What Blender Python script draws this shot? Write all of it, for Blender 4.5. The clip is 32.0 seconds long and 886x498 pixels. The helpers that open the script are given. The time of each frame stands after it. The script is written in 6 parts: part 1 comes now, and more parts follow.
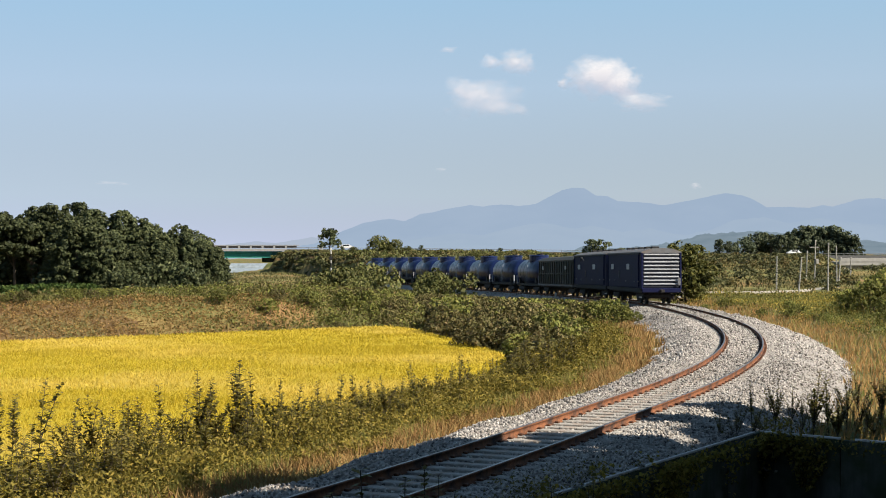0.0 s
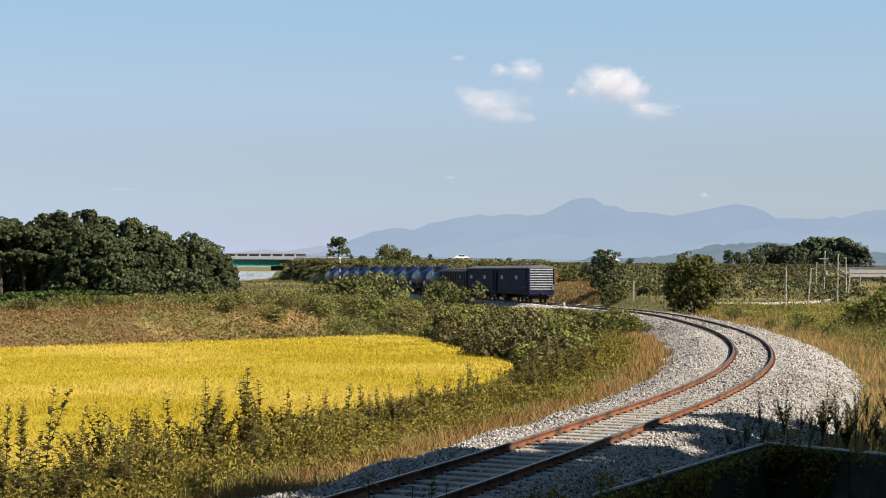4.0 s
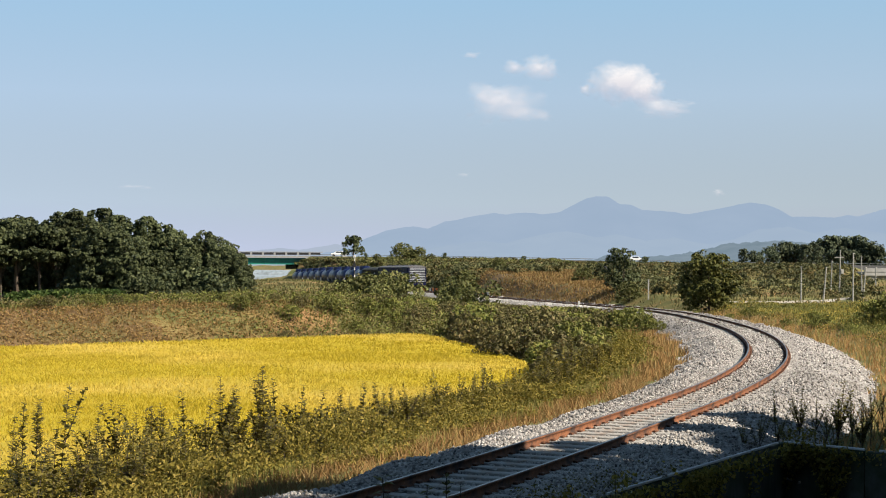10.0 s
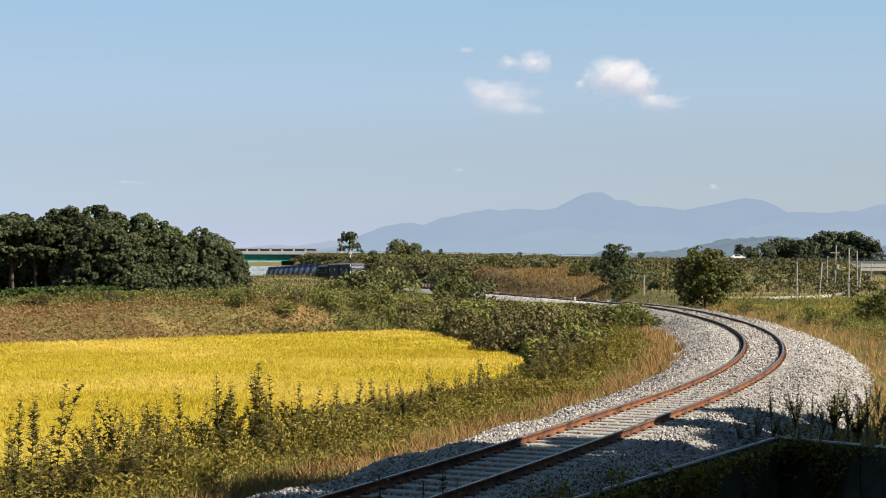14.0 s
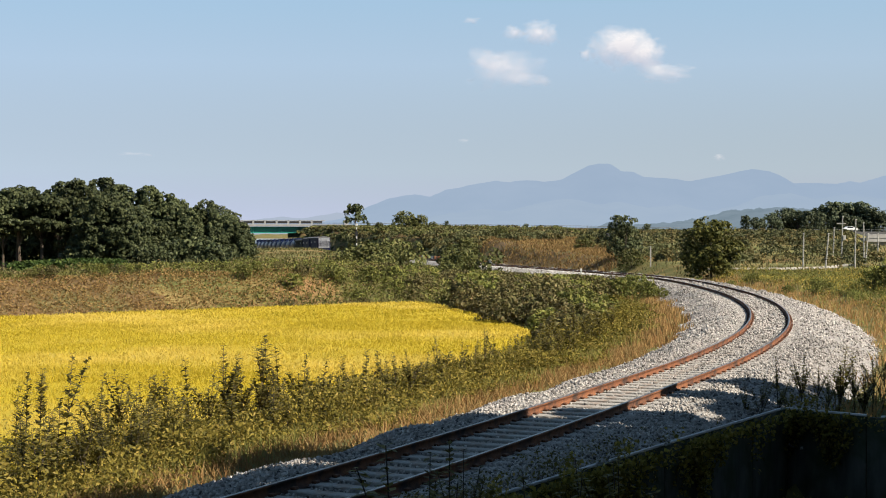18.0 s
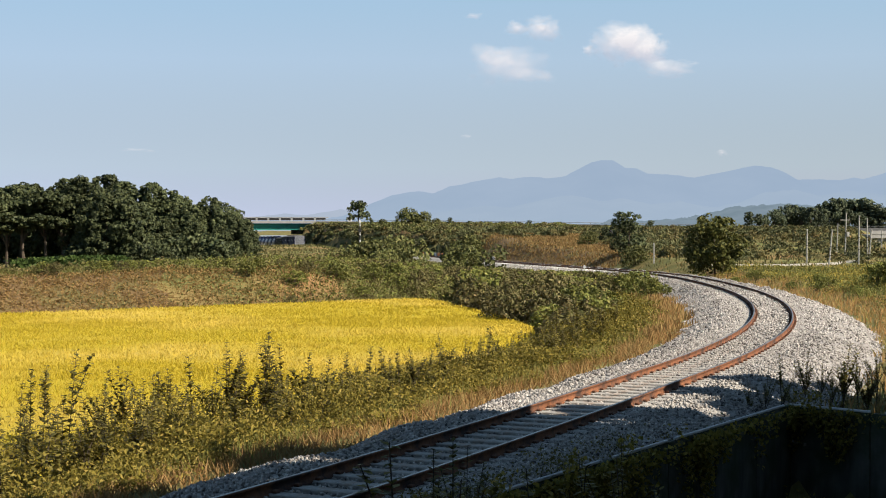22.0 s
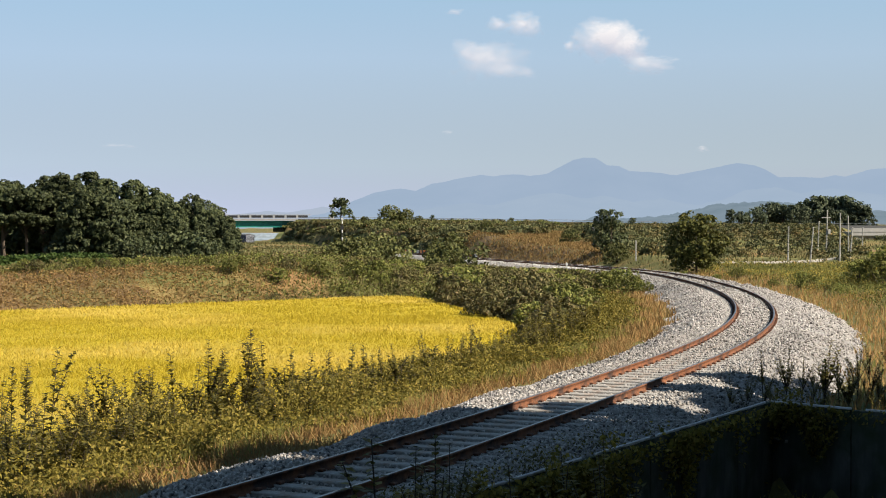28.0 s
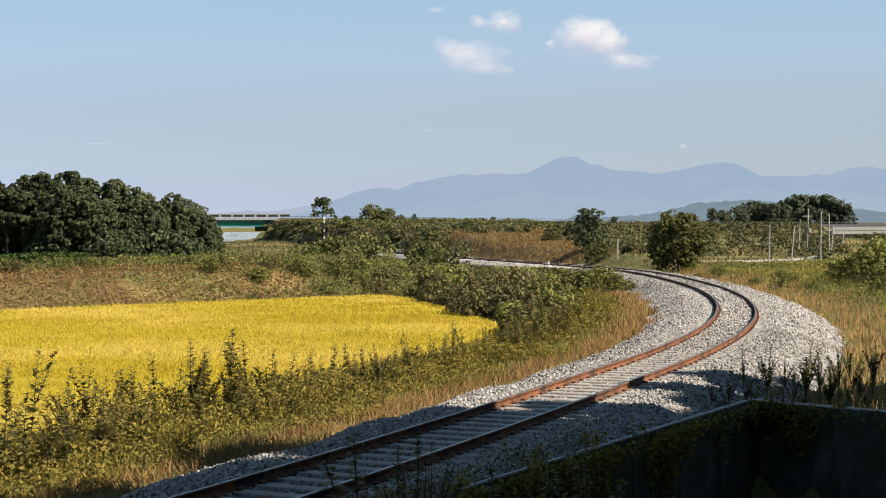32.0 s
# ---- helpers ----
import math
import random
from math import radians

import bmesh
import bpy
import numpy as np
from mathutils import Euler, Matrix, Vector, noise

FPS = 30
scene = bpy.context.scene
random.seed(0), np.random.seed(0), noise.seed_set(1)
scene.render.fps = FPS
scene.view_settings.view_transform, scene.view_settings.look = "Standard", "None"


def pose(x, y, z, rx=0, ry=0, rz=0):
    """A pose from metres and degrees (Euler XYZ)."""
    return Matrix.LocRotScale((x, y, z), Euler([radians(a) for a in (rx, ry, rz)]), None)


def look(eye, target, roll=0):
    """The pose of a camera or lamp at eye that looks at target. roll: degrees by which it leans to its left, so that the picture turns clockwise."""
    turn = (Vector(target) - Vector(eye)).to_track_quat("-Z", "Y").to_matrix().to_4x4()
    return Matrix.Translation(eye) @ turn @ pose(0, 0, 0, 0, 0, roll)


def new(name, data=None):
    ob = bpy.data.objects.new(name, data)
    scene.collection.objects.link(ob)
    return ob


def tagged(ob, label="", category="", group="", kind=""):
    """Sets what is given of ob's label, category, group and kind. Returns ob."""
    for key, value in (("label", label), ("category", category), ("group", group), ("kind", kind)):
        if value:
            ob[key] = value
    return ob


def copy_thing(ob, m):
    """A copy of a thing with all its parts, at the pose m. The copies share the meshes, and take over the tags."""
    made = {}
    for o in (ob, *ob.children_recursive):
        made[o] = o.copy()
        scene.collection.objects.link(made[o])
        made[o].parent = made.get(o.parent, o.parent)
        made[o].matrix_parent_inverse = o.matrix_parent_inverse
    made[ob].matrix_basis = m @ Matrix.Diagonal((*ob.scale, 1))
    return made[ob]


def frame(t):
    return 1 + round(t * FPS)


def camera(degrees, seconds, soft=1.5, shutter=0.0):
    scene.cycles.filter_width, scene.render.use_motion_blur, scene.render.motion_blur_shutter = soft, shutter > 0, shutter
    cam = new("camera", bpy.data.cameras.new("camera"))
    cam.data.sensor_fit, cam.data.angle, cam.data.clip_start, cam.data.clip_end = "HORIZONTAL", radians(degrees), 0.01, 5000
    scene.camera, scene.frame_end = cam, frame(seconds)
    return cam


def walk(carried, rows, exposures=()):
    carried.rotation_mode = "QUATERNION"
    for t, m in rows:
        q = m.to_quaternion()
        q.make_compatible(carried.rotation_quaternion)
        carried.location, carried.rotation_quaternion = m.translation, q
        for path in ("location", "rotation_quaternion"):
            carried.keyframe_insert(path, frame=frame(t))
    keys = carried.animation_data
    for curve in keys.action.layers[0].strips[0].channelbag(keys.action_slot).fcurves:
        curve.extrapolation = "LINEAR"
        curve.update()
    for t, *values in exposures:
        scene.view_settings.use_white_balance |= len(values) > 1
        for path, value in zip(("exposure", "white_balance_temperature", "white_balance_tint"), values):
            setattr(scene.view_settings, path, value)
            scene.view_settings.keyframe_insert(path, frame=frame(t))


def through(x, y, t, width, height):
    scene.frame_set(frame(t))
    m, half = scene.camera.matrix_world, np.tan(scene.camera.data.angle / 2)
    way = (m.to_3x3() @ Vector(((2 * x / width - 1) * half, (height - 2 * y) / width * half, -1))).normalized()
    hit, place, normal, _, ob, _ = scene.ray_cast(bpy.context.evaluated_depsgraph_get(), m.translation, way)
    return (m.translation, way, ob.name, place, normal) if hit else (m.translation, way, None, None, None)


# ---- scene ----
# ---- camera: held by hand at one spot, turning a little ----
EYE = (0.0, 0.0, 3.62)
cam = camera(32.4, 32.0, 1.0)
walk(cam, [
    (0, pose(*EYE, 90.041, 0.051, -1.051)),
    (0.5, pose(*EYE, 90.122, 0.035, -1.031)),
    (1, pose(*EYE, 90.145, -0.065, -0.892)),
    (1.5, pose(*EYE, 90.204, -0.108, -0.780)),
    (2, pose(*EYE, 90.244, -0.144, -0.752)),
    (2.5, pose(*EYE, 90.287, -0.147, -0.779)),
    (3, pose(*EYE, 90.315, -0.208, -0.615)),
    (3.5, pose(*EYE, 90.352, -0.246, -0.678)),
    (5.5, pose(*EYE, 90.433, -0.352, -0.704)),
    (6, pose(*EYE, 90.418, -0.406, -0.518)),
    (6.5, pose(*EYE, 90.429, -0.338, -0.582)),
    (7, pose(*EYE, 90.434, -0.367, -0.557)),
    (7.5, pose(*EYE, 90.433, -0.371, -0.429)),
    (8, pose(*EYE, 90.430, -0.342, -0.330)),
    (8.5, pose(*EYE, 90.427, -0.341, -0.334)),
    (9, pose(*EYE, 90.432, -0.374, -0.360)),
    (9.5, pose(*EYE, 90.366, -0.368, -0.144)),
    (10, pose(*EYE, 90.329, -0.289, -0.171)),
    (10.5, pose(*EYE, 90.318, -0.262, -0.211)),
    (11, pose(*EYE, 90.307, -0.224, -0.034)),
    (11.5, pose(*EYE, 90.285, -0.258, -0.070)),
    (12, pose(*EYE, 90.262, -0.215, 0.057)),
    (12.5, pose(*EYE, 90.238, -0.231, 0.133)),
    (13, pose(*EYE, 90.227, -0.256, -0.033)),
    (13.5, pose(*EYE, 90.204, -0.233, -0.361)),
    (14, pose(*EYE, 90.185, -0.184, -0.323)),
    (14.5, pose(*EYE, 90.090, -0.201, -0.316)),
    (16.5, pose(*EYE, 89.184, -0.141, -0.122)),
    (17, pose(*EYE, 89.157, -0.119, -0.094)),
    (17.5, pose(*EYE, 89.137, -0.123, -0.142)),
    (18, pose(*EYE, 89.126, -0.045, -0.095)),
    (18.5, pose(*EYE, 89.113, -0.085, -0.063)),
    (19, pose(*EYE, 89.100, -0.001, 0.031)),
    (19.5, pose(*EYE, 89.091, -0.039, -0.070)),
    (20, pose(*EYE, 89.073, -0.058, -0.063)),
    (20.5, pose(*EYE, 89.058, -0.044, -0.190)),
    (21, pose(*EYE, 89.038, -0.011, -0.123)),
    (21.5, pose(*EYE, 89.026, -0.045, -0.126)),
    (22, pose(*EYE, 89.002, 0.000, 0.031)),
    (22.5, pose(*EYE, 89.023, 0.068, -0.032)),
    (23, pose(*EYE, 89.002, -0.000, 0.000)),
    (23.5, pose(*EYE, 88.970, -0.006, 0.120)),
    (24, pose(*EYE, 88.969, -0.015, -0.034)),
    (24.5, pose(*EYE, 88.938, -0.003, -0.126)),
    (25, pose(*EYE, 88.938, -0.005, -0.156)),
    (25.5, pose(*EYE, 88.937, -0.012, -0.184)),
    (27.5, pose(*EYE, 88.900, 0.048, -0.618)),
    (28, pose(*EYE, 88.906, -0.008, -0.634)),
    (28.5, pose(*EYE, 88.904, 0.009, -0.593)),
    (29, pose(*EYE, 88.884, 0.044, -0.609)),
    (29.5, pose(*EYE, 88.874, -0.003, -0.615)),
    (30, pose(*EYE, 88.875, -0.002, -0.758)),
    (30.5, pose(*EYE, 88.871, 0.048, -0.863)),
    (31, pose(*EYE, 88.866, 0.062, -1.045)),
    (31.5, pose(*EYE, 88.854, 0.023, -1.072)),
    (32, pose(*EYE, 88.869, 0.053, -1.311)),
])

# ---- world, sun, exposure ----
SUN_EL, SUN_AZ = radians(36), radians(122)
world = bpy.data.worlds.new("sky")
scene.world = world
world.use_nodes = True
_wn = world.node_tree
_wn.nodes.clear()
_sky = _wn.nodes.new("ShaderNodeTexSky")
_sky.sky_type = "NISHITA"
_sky.sun_disc = False
_sky.sun_elevation, _sky.sun_rotation = SUN_EL, SUN_AZ
_sky.altitude, _sky.air_density, _sky.dust_density, _sky.ozone_density = 50.0, 0.1, 0.0, 1.0
_bg = _wn.nodes.new("ShaderNodeBackground")
_bg.inputs["Strength"].default_value = 0.05
# the pale haze of a bright autumn day lies over the clear sky, thick along the horizon and thin overhead
_haze = _wn.nodes.new("ShaderNodeBackground")
_haze.inputs["Strength"].default_value = 1.0
_tc = _wn.nodes.new("ShaderNodeTexCoord")
_sep = _wn.nodes.new("ShaderNodeSeparateXYZ")
_thin = _wn.nodes.new("ShaderNodeValToRGB")
for _ in range(4):
    _thin.color_ramp.elements.new(0.5)
for _e, (_p, _c) in zip(_thin.color_ramp.elements, [(0.0, (0.120, 0.070, 0.0, 1)), (0.036, (0.149, 0.147, 0.087, 1)), (0.105, (0.164, 0.205, 0.219, 1)), (0.20, (0.122, 0.213, 0.283, 1)),
                                                    (0.32, (0.07, 0.125, 0.18, 1)), (1.0, (0.045, 0.075, 0.12, 1))]):
    _e.position, _e.color = _p, _c
_wn.links.new(_tc.outputs["Generated"], _sep.inputs[0])
_wn.links.new(_sep.outputs["Z"], _thin.inputs[0])
_wn.links.new(_thin.outputs[0], _haze.inputs["Color"])
_add = _wn.nodes.new("ShaderNodeAddShader")
_out = _wn.nodes.new("ShaderNodeOutputWorld")
_wn.links.new(_sky.outputs[0], _bg.inputs[0])
_wn.links.new(_bg.outputs[0], _add.inputs[0])
_wn.links.new(_haze.outputs[0], _add.inputs[1])
_wn.links.new(_add.outputs[0], _out.inputs[0])

SUN_DIR = Vector((math.sin(SUN_AZ) * math.cos(SUN_EL), math.cos(SUN_AZ) * math.cos(SUN_EL), math.sin(SUN_EL)))
sun = new("sun", bpy.data.lights.new("sun", "SUN"))
sun.data.energy, sun.data.angle, sun.data.color = 5.0, radians(0.5), (1.0, 0.905, 0.76)
sun.matrix_world = look(SUN_DIR * 50, (0, 0, 0))
scene.view_settings.exposure = 1.2


# ---- materials ----
def mat_nodes(name, rough=0.8, metal=0.0, spec=0.3):
    m = bpy.data.materials.new(name)
    m.use_nodes = True
    t = m.node_tree
    b = t.nodes["Principled BSDF"]
    b.inputs["Roughness"].default_value = rough
    b.inputs["Metallic"].default_value = metal
    b.inputs["Specular IOR Level"].default_value = spec
    return m, t, b


def ramp(t, fac, stops):
    r = t.nodes.new("ShaderNodeValToRGB")
    e = r.color_ramp.elements
    while len(e) < len(stops):
        e.new(0.5)
    for el, (p, c) in zip(e, stops):
        el.position, el.color = p, (*c, 1)
    t.links.new(fac, r.inputs[0])
    return r.outputs[0]


def noise_tex(t, scale, detail=4.0, rough=0.6, coords="Object", stretch=(1, 1, 1)):
    tc = t.nodes.new("ShaderNodeTexCoord")
    mp = t.nodes.new("ShaderNodeMapping")
    mp.inputs["Scale"].default_value = stretch
    n = t.nodes.new("ShaderNodeTexNoise")
    n.inputs["Scale"].default_value, n.inputs["Detail"].default_value, n.inputs["Roughness"].default_value = scale, detail, rough
    t.links.new(tc.outputs[coords], mp.inputs[0])
    t.links.new(mp.outputs[0], n.inputs["Vector"])
    return n.outputs["Fac"]


def mix_col(t, fac, a, b, mode="MIX"):
    m = t.nodes.new("ShaderNodeMix")
    m.data_type, m.blend_type = "RGBA", mode
    for sock, v in ((m.inputs[0], fac), (m.inputs[6], a), (m.inputs[7], b)):
        if isinstance(v, bpy.types.NodeSocket):
            t.links.new(v, sock)
        elif isinstance(v, tuple):
            sock.default_value = (*v, 1)
        else:
            sock.default_value = v
    return m.outputs[2]


def bump(t, b, height, strength, distance):
    n = t.nodes.new("ShaderNodeBump")
    n.inputs["Strength"].default_value, n.inputs["Distance"].default_value = strength, distance
    t.links.new(height, n.inputs["Height"])
    t.links.new(n.outputs[0], b.inputs["Normal"])


def surface(name, dark, light, scale, rough=0.8, metal=0.0, spot=None, spot_at=0.62, spot_scale=0.6, relief=0.02, spec=0.3, stretch=(1, 1, 1)):
    """Fine grain between two tones, with larger stains of a third."""
    m, t, b = mat_nodes(name, rough, metal, spec)
    fine = noise_tex(t, scale, 6.0, 0.65, stretch=stretch)
    col = ramp(t, fine, [(0.3, dark), (0.7, light)])
    if spot:
        large = noise_tex(t, spot_scale, 5.0, 0.6)
        mask = ramp(t, large, [(spot_at - 0.08, (0, 0, 0)), (spot_at + 0.08, (1, 1, 1))])
        col = mix_col(t, mask, col, spot)
    t.links.new(col, b.inputs["Base Color"])
    if relief:
        bump(t, b, fine, 0.6, relief)
    return m


def foliage(name, tones, through=0.3, rough=0.55, patch_scale=0.15, patch=None):
    """Leaves: each one takes its own tone; light passes through in part."""
    m, t, b = mat_nodes(name, rough, 0.0, 0.10)
    g = t.nodes.new("ShaderNodeNewGeometry")
    n = len(tones)
    col = ramp(t, g.outputs["Random Per Island"], [(i / max(1, n - 1), c) for i, c in enumerate(tones)])
    oi = t.nodes.new("ShaderNodeObjectInfo")
    hs = t.nodes.new("ShaderNodeHueSaturation")
    mr = t.nodes.new("ShaderNodeMapRange")
    mr.inputs[3].default_value, mr.inputs[4].default_value = 0.7, 1.3
    t.links.new(oi.outputs["Random"], mr.inputs[0])
    t.links.new(mr.outputs[0], hs.inputs["Value"])
    t.links.new(col, hs.inputs["Color"])
    col = hs.outputs[0]
    if patch:
        pm = ramp(t, noise_tex(t, patch_scale, 3.0, 0.55), [(0.46, (0, 0, 0)), (0.62, (1, 1, 1))])
        pc = ramp(t, g.outputs["Random Per Island"], [(0.0, patch[0]), (1.0, patch[1])])
        col = mix_col(t, pm, col, pc)
    t.links.new(col, b.inputs["Base Color"])
    tr = t.nodes.new("ShaderNodeBsdfTranslucent")
    t.links.new(col, tr.inputs[0])
    mx = t.nodes.new("ShaderNodeMixShader")
    mx.inputs[0].default_value = through
    t.links.new(b.outputs[0], mx.inputs[1])
    t.links.new(tr.outputs[0], mx.inputs[2])
    t.links.new(mx.outputs[0], t.nodes["Material Output"].inputs[0])
    return m


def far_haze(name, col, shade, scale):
    """Plain distance: the haze of kilometres of air is painted in as a glowing colour."""
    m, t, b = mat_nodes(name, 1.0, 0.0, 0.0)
    # slope shading is painted too, as noise between the two tones
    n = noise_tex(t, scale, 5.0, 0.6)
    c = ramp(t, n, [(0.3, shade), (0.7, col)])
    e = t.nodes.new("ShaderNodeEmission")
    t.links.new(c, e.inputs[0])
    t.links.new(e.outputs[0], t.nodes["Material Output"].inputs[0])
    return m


# dark spots in the rust also put in some of the rails' shade
M_RUST = surface("rusty_rail_steel", (0.095, 0.037, 0.017), (0.20, 0.078, 0.033), 9, 0.85, 0.0, (0.035, 0.019, 0.014), 0.55, 1.6)
M_RAILTOP = surface("worn_rail_head", (0.16, 0.15, 0.14), (0.26, 0.25, 0.24), 14, 0.38, 0.9, (0.14, 0.075, 0.05), 0.58, 0.8, 0.0)
M_SLEEPER = surface("weathered_concrete_sleeper", (0.2175, 0.203, 0.1849), (0.319, 0.3045, 0.2828), 18, 0.9, 0, (0.2175, 0.145, 0.1015), 0.62, 2.0)
M_STONE = foliage("ballast_stone", [(0.06, 0.053, 0.05), (0.20, 0.183, 0.168), (0.33, 0.305, 0.28), (0.235, 0.22, 0.209), (0.46, 0.43, 0.395)], 0.0, 0.9)
M_BED = surface("ballast_bed", (0.14, 0.13, 0.122), (0.30, 0.285, 0.268), 14, 0.95, 0, (0.30, 0.265, 0.235), 0.62, 0.4, 0.06)
M_BOXBLUE = surface("dusty_blue_wagon_paint", (0.0038, 0.0056, 0.027), (0.0065, 0.0092, 0.040), 5, 0.65, 0, (0.013, 0.012, 0.021), 0.66, 0.5, 0.0, 0.1)
M_RIBWHITE = surface("pale_worn_rib_paint", (0.23, 0.24, 0.27), (0.33, 0.34, 0.37), 8, 0.6, 0, (0.16, 0.15, 0.165), 0.62, 1.0, 0.0)
M_ROOFGREY = surface("grey_wagon_roof", (0.07, 0.072, 0.08), (0.115, 0.118, 0.128), 4, 0.7, 0, (0.11, 0.09, 0.08), 0.6, 0.6, 0.0)
M_OLIVE = surface("faded_olive_wagon_paint", (0.024, 0.023, 0.018), (0.042, 0.040, 0.030), 6, 0.65, 0, (0.055, 0.035, 0.024), 0.62, 0.7, 0.0)
M_TANK = surface("glossy_blue_tank_paint", (0.0030, 0.0075, 0.036), (0.0055, 0.0125, 0.056), 4, 0.3, 0, (0.012, 0.016, 0.04), 0.66, 0.6, 0.0, 0.4)
M_UNDER = surface("black_underframe", (0.0087, 0.0087, 0.0101), (0.0254, 0.0232, 0.0217), 9, 0.8)
M_PALE = surface("pale_stencil_patch", (0.3262, 0.3262, 0.3262), (0.435, 0.435, 0.435), 9, 0.7, 0, None)
# mossy concrete, near black because shade is put into its colour
M_OLDWALL = surface("mossy_shade_dark_concrete", (0.022, 0.022, 0.020), (0.10, 0.10, 0.088), 3, 0.95, 0, (0.028, 0.036, 0.018), 0.50, 0.9, 0.03, stretch=(1, 1, 0.2))
M_STEEL = surface("dull_galvanised_steel", (0.10, 0.105, 0.11), (0.16, 0.165, 0.17), 6, 0.6, 0.3, None, relief=0)
M_CONC = surface("old_concrete", (0.1885, 0.1812, 0.1668), (0.3045, 0.2972, 0.2755), 4, 0.9, 0, (0.116, 0.1087, 0.0943), 0.58, 0.5)
M_GIRDER = surface("green_girder_paint", (0.0217, 0.1885, 0.145), (0.029, 0.2392, 0.1812), 0.5, 0.5, 0, (0.0145, 0.087, 0.0725), 0.6, 0.1, 0.0)
M_PARAPET = surface("pale_parapet_concrete", (0.20, 0.197, 0.19), (0.27, 0.266, 0.258), 1.5, 0.9, 0, (0.2465, 0.2392, 0.2248), 0.6, 0.2, 0.0)
# pale plastic, its blue tint standing in for the haze of distance
M_PLASTIC = surface("haze_blue_plastic_sheet", (0.16, 0.19, 0.22), (0.23, 0.27, 0.30), 0.8, 0.5, 0, (0.11, 0.13, 0.14), 0.6, 0.3, 0.0, 0.4)
M_BARK = surface("rough_bark", (0.0362, 0.0275, 0.0203), (0.0943, 0.0725, 0.0544), 12, 0.95)
M_POLE = surface("grey_pole_concrete", (0.1885, 0.1812, 0.1668), (0.2755, 0.2682, 0.2465), 5, 0.9, 0, None)
M_WHITE = surface("white_post_paint", (0.34, 0.334, 0.32), (0.46, 0.452, 0.436), 9, 0.7, 0, None)
M_BLACK = surface("black_post_paint", (0.0087, 0.0087, 0.0087), (0.0217, 0.0217, 0.0217), 9, 0.6, 0, None)
M_ORANGE = surface("orange_barrier_paint", (0.3987, 0.1232, 0.0217), (0.5437, 0.1885, 0.0362), 7, 0.6, 0, None)
M_CAR = surface("white_car_paint", (0.585, 0.585, 0.5928), (0.624, 0.624, 0.624), 3, 0.3, 0, None, relief=0)
M_GLASS = surface("dark_window_glass", (0.0145, 0.0181, 0.0217), (0.0217, 0.0254, 0.029), 3, 0.1, 0, None, relief=0, spec=0.6)
M_ROAD = surface("asphalt", (0.0326, 0.0326, 0.0326), (0.0508, 0.0508, 0.0493), 3, 0.9, 0, None)
M_TRACKROAD = surface("pale_dirt_track", (0.261, 0.232, 0.1885), (0.3625, 0.3335, 0.2828), 3, 0.95, 0, None)

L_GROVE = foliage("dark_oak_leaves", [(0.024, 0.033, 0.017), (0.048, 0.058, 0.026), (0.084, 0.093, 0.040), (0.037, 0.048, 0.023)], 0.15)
# paler oak leaves: the haze of distance is put into these tones
L_FARROW = foliage("hazed_oak_leaves", [(0.040, 0.055, 0.034), (0.062, 0.076, 0.044), (0.092, 0.105, 0.058), (0.050, 0.064, 0.038)], 0.15)
L_FARSHRUB = foliage("dull_shrub_leaves", [(0.046, 0.056, 0.020), (0.082, 0.092, 0.028), (0.128, 0.126, 0.042), (0.060, 0.068, 0.023), (0.150, 0.134, 0.052)], 0.2)
L_TREE = foliage("yellowing_tree_leaves", [(0.040, 0.048, 0.014), (0.070, 0.076, 0.021), (0.125, 0.116, 0.031), (0.053, 0.060, 0.016)], 0.2)
L_SHRUB = foliage("shrub_leaves", [(0.0653, 0.0798, 0.0188), (0.1232, 0.1377, 0.0326), (0.1885, 0.1812, 0.0471), (0.087, 0.1015, 0.0254), (0.2175, 0.1885, 0.058)], 0.2)
L_BRUSH = foliage("brown_brush_leaves", [(0.070, 0.062, 0.026), (0.118, 0.098, 0.038), (0.082, 0.086, 0.030), (0.155, 0.112, 0.052)], 0.15)
L_STALK = foliage("dark_stalk_leaves", [(0.055, 0.050, 0.014), (0.112, 0.098, 0.023), (0.195, 0.158, 0.038), (0.078, 0.068, 0.017)], 0.25)
L_SCRUB = foliage("olive_scrub_leaves", [(0.048, 0.056, 0.025), (0.080, 0.086, 0.036), (0.118, 0.112, 0.052), (0.060, 0.068, 0.028)], 0.15)
L_PLAIN = foliage("plain_grass", [(0.070, 0.073, 0.030), (0.105, 0.098, 0.040), (0.085, 0.082, 0.032), (0.15, 0.120, 0.052)], 0.2, 0.7)
L_WEED = foliage("weed_leaves", [(0.088, 0.080, 0.018), (0.19, 0.155, 0.030), (0.30, 0.235, 0.048), (0.115, 0.102, 0.021), (0.37, 0.27, 0.068)], 0.35)
L_VERGE = foliage("verge_leaves", [(0.13, 0.14, 0.026), (0.21, 0.215, 0.038), (0.31, 0.29, 0.060), (0.17, 0.17, 0.032)], 0.3)
L_GRASS = foliage("bank_grass", [(0.1087, 0.1196, 0.0326), (0.1812, 0.174, 0.0508), (0.1305, 0.1377, 0.0362), (0.2392, 0.203, 0.0725)], 0.35, 0.7)
L_DRY = foliage("dry_rust_grass", [(0.2175, 0.1087, 0.0435), (0.3045, 0.1812, 0.0725), (0.203, 0.1377, 0.0508), (0.348, 0.2392, 0.1015)], 0.3, 0.8)
L_RED = foliage("reddish_bank_growth", [(0.20, 0.118, 0.050), (0.25, 0.155, 0.065), (0.22, 0.155, 0.054), (0.30, 0.195, 0.085)], 0.3, 0.85)
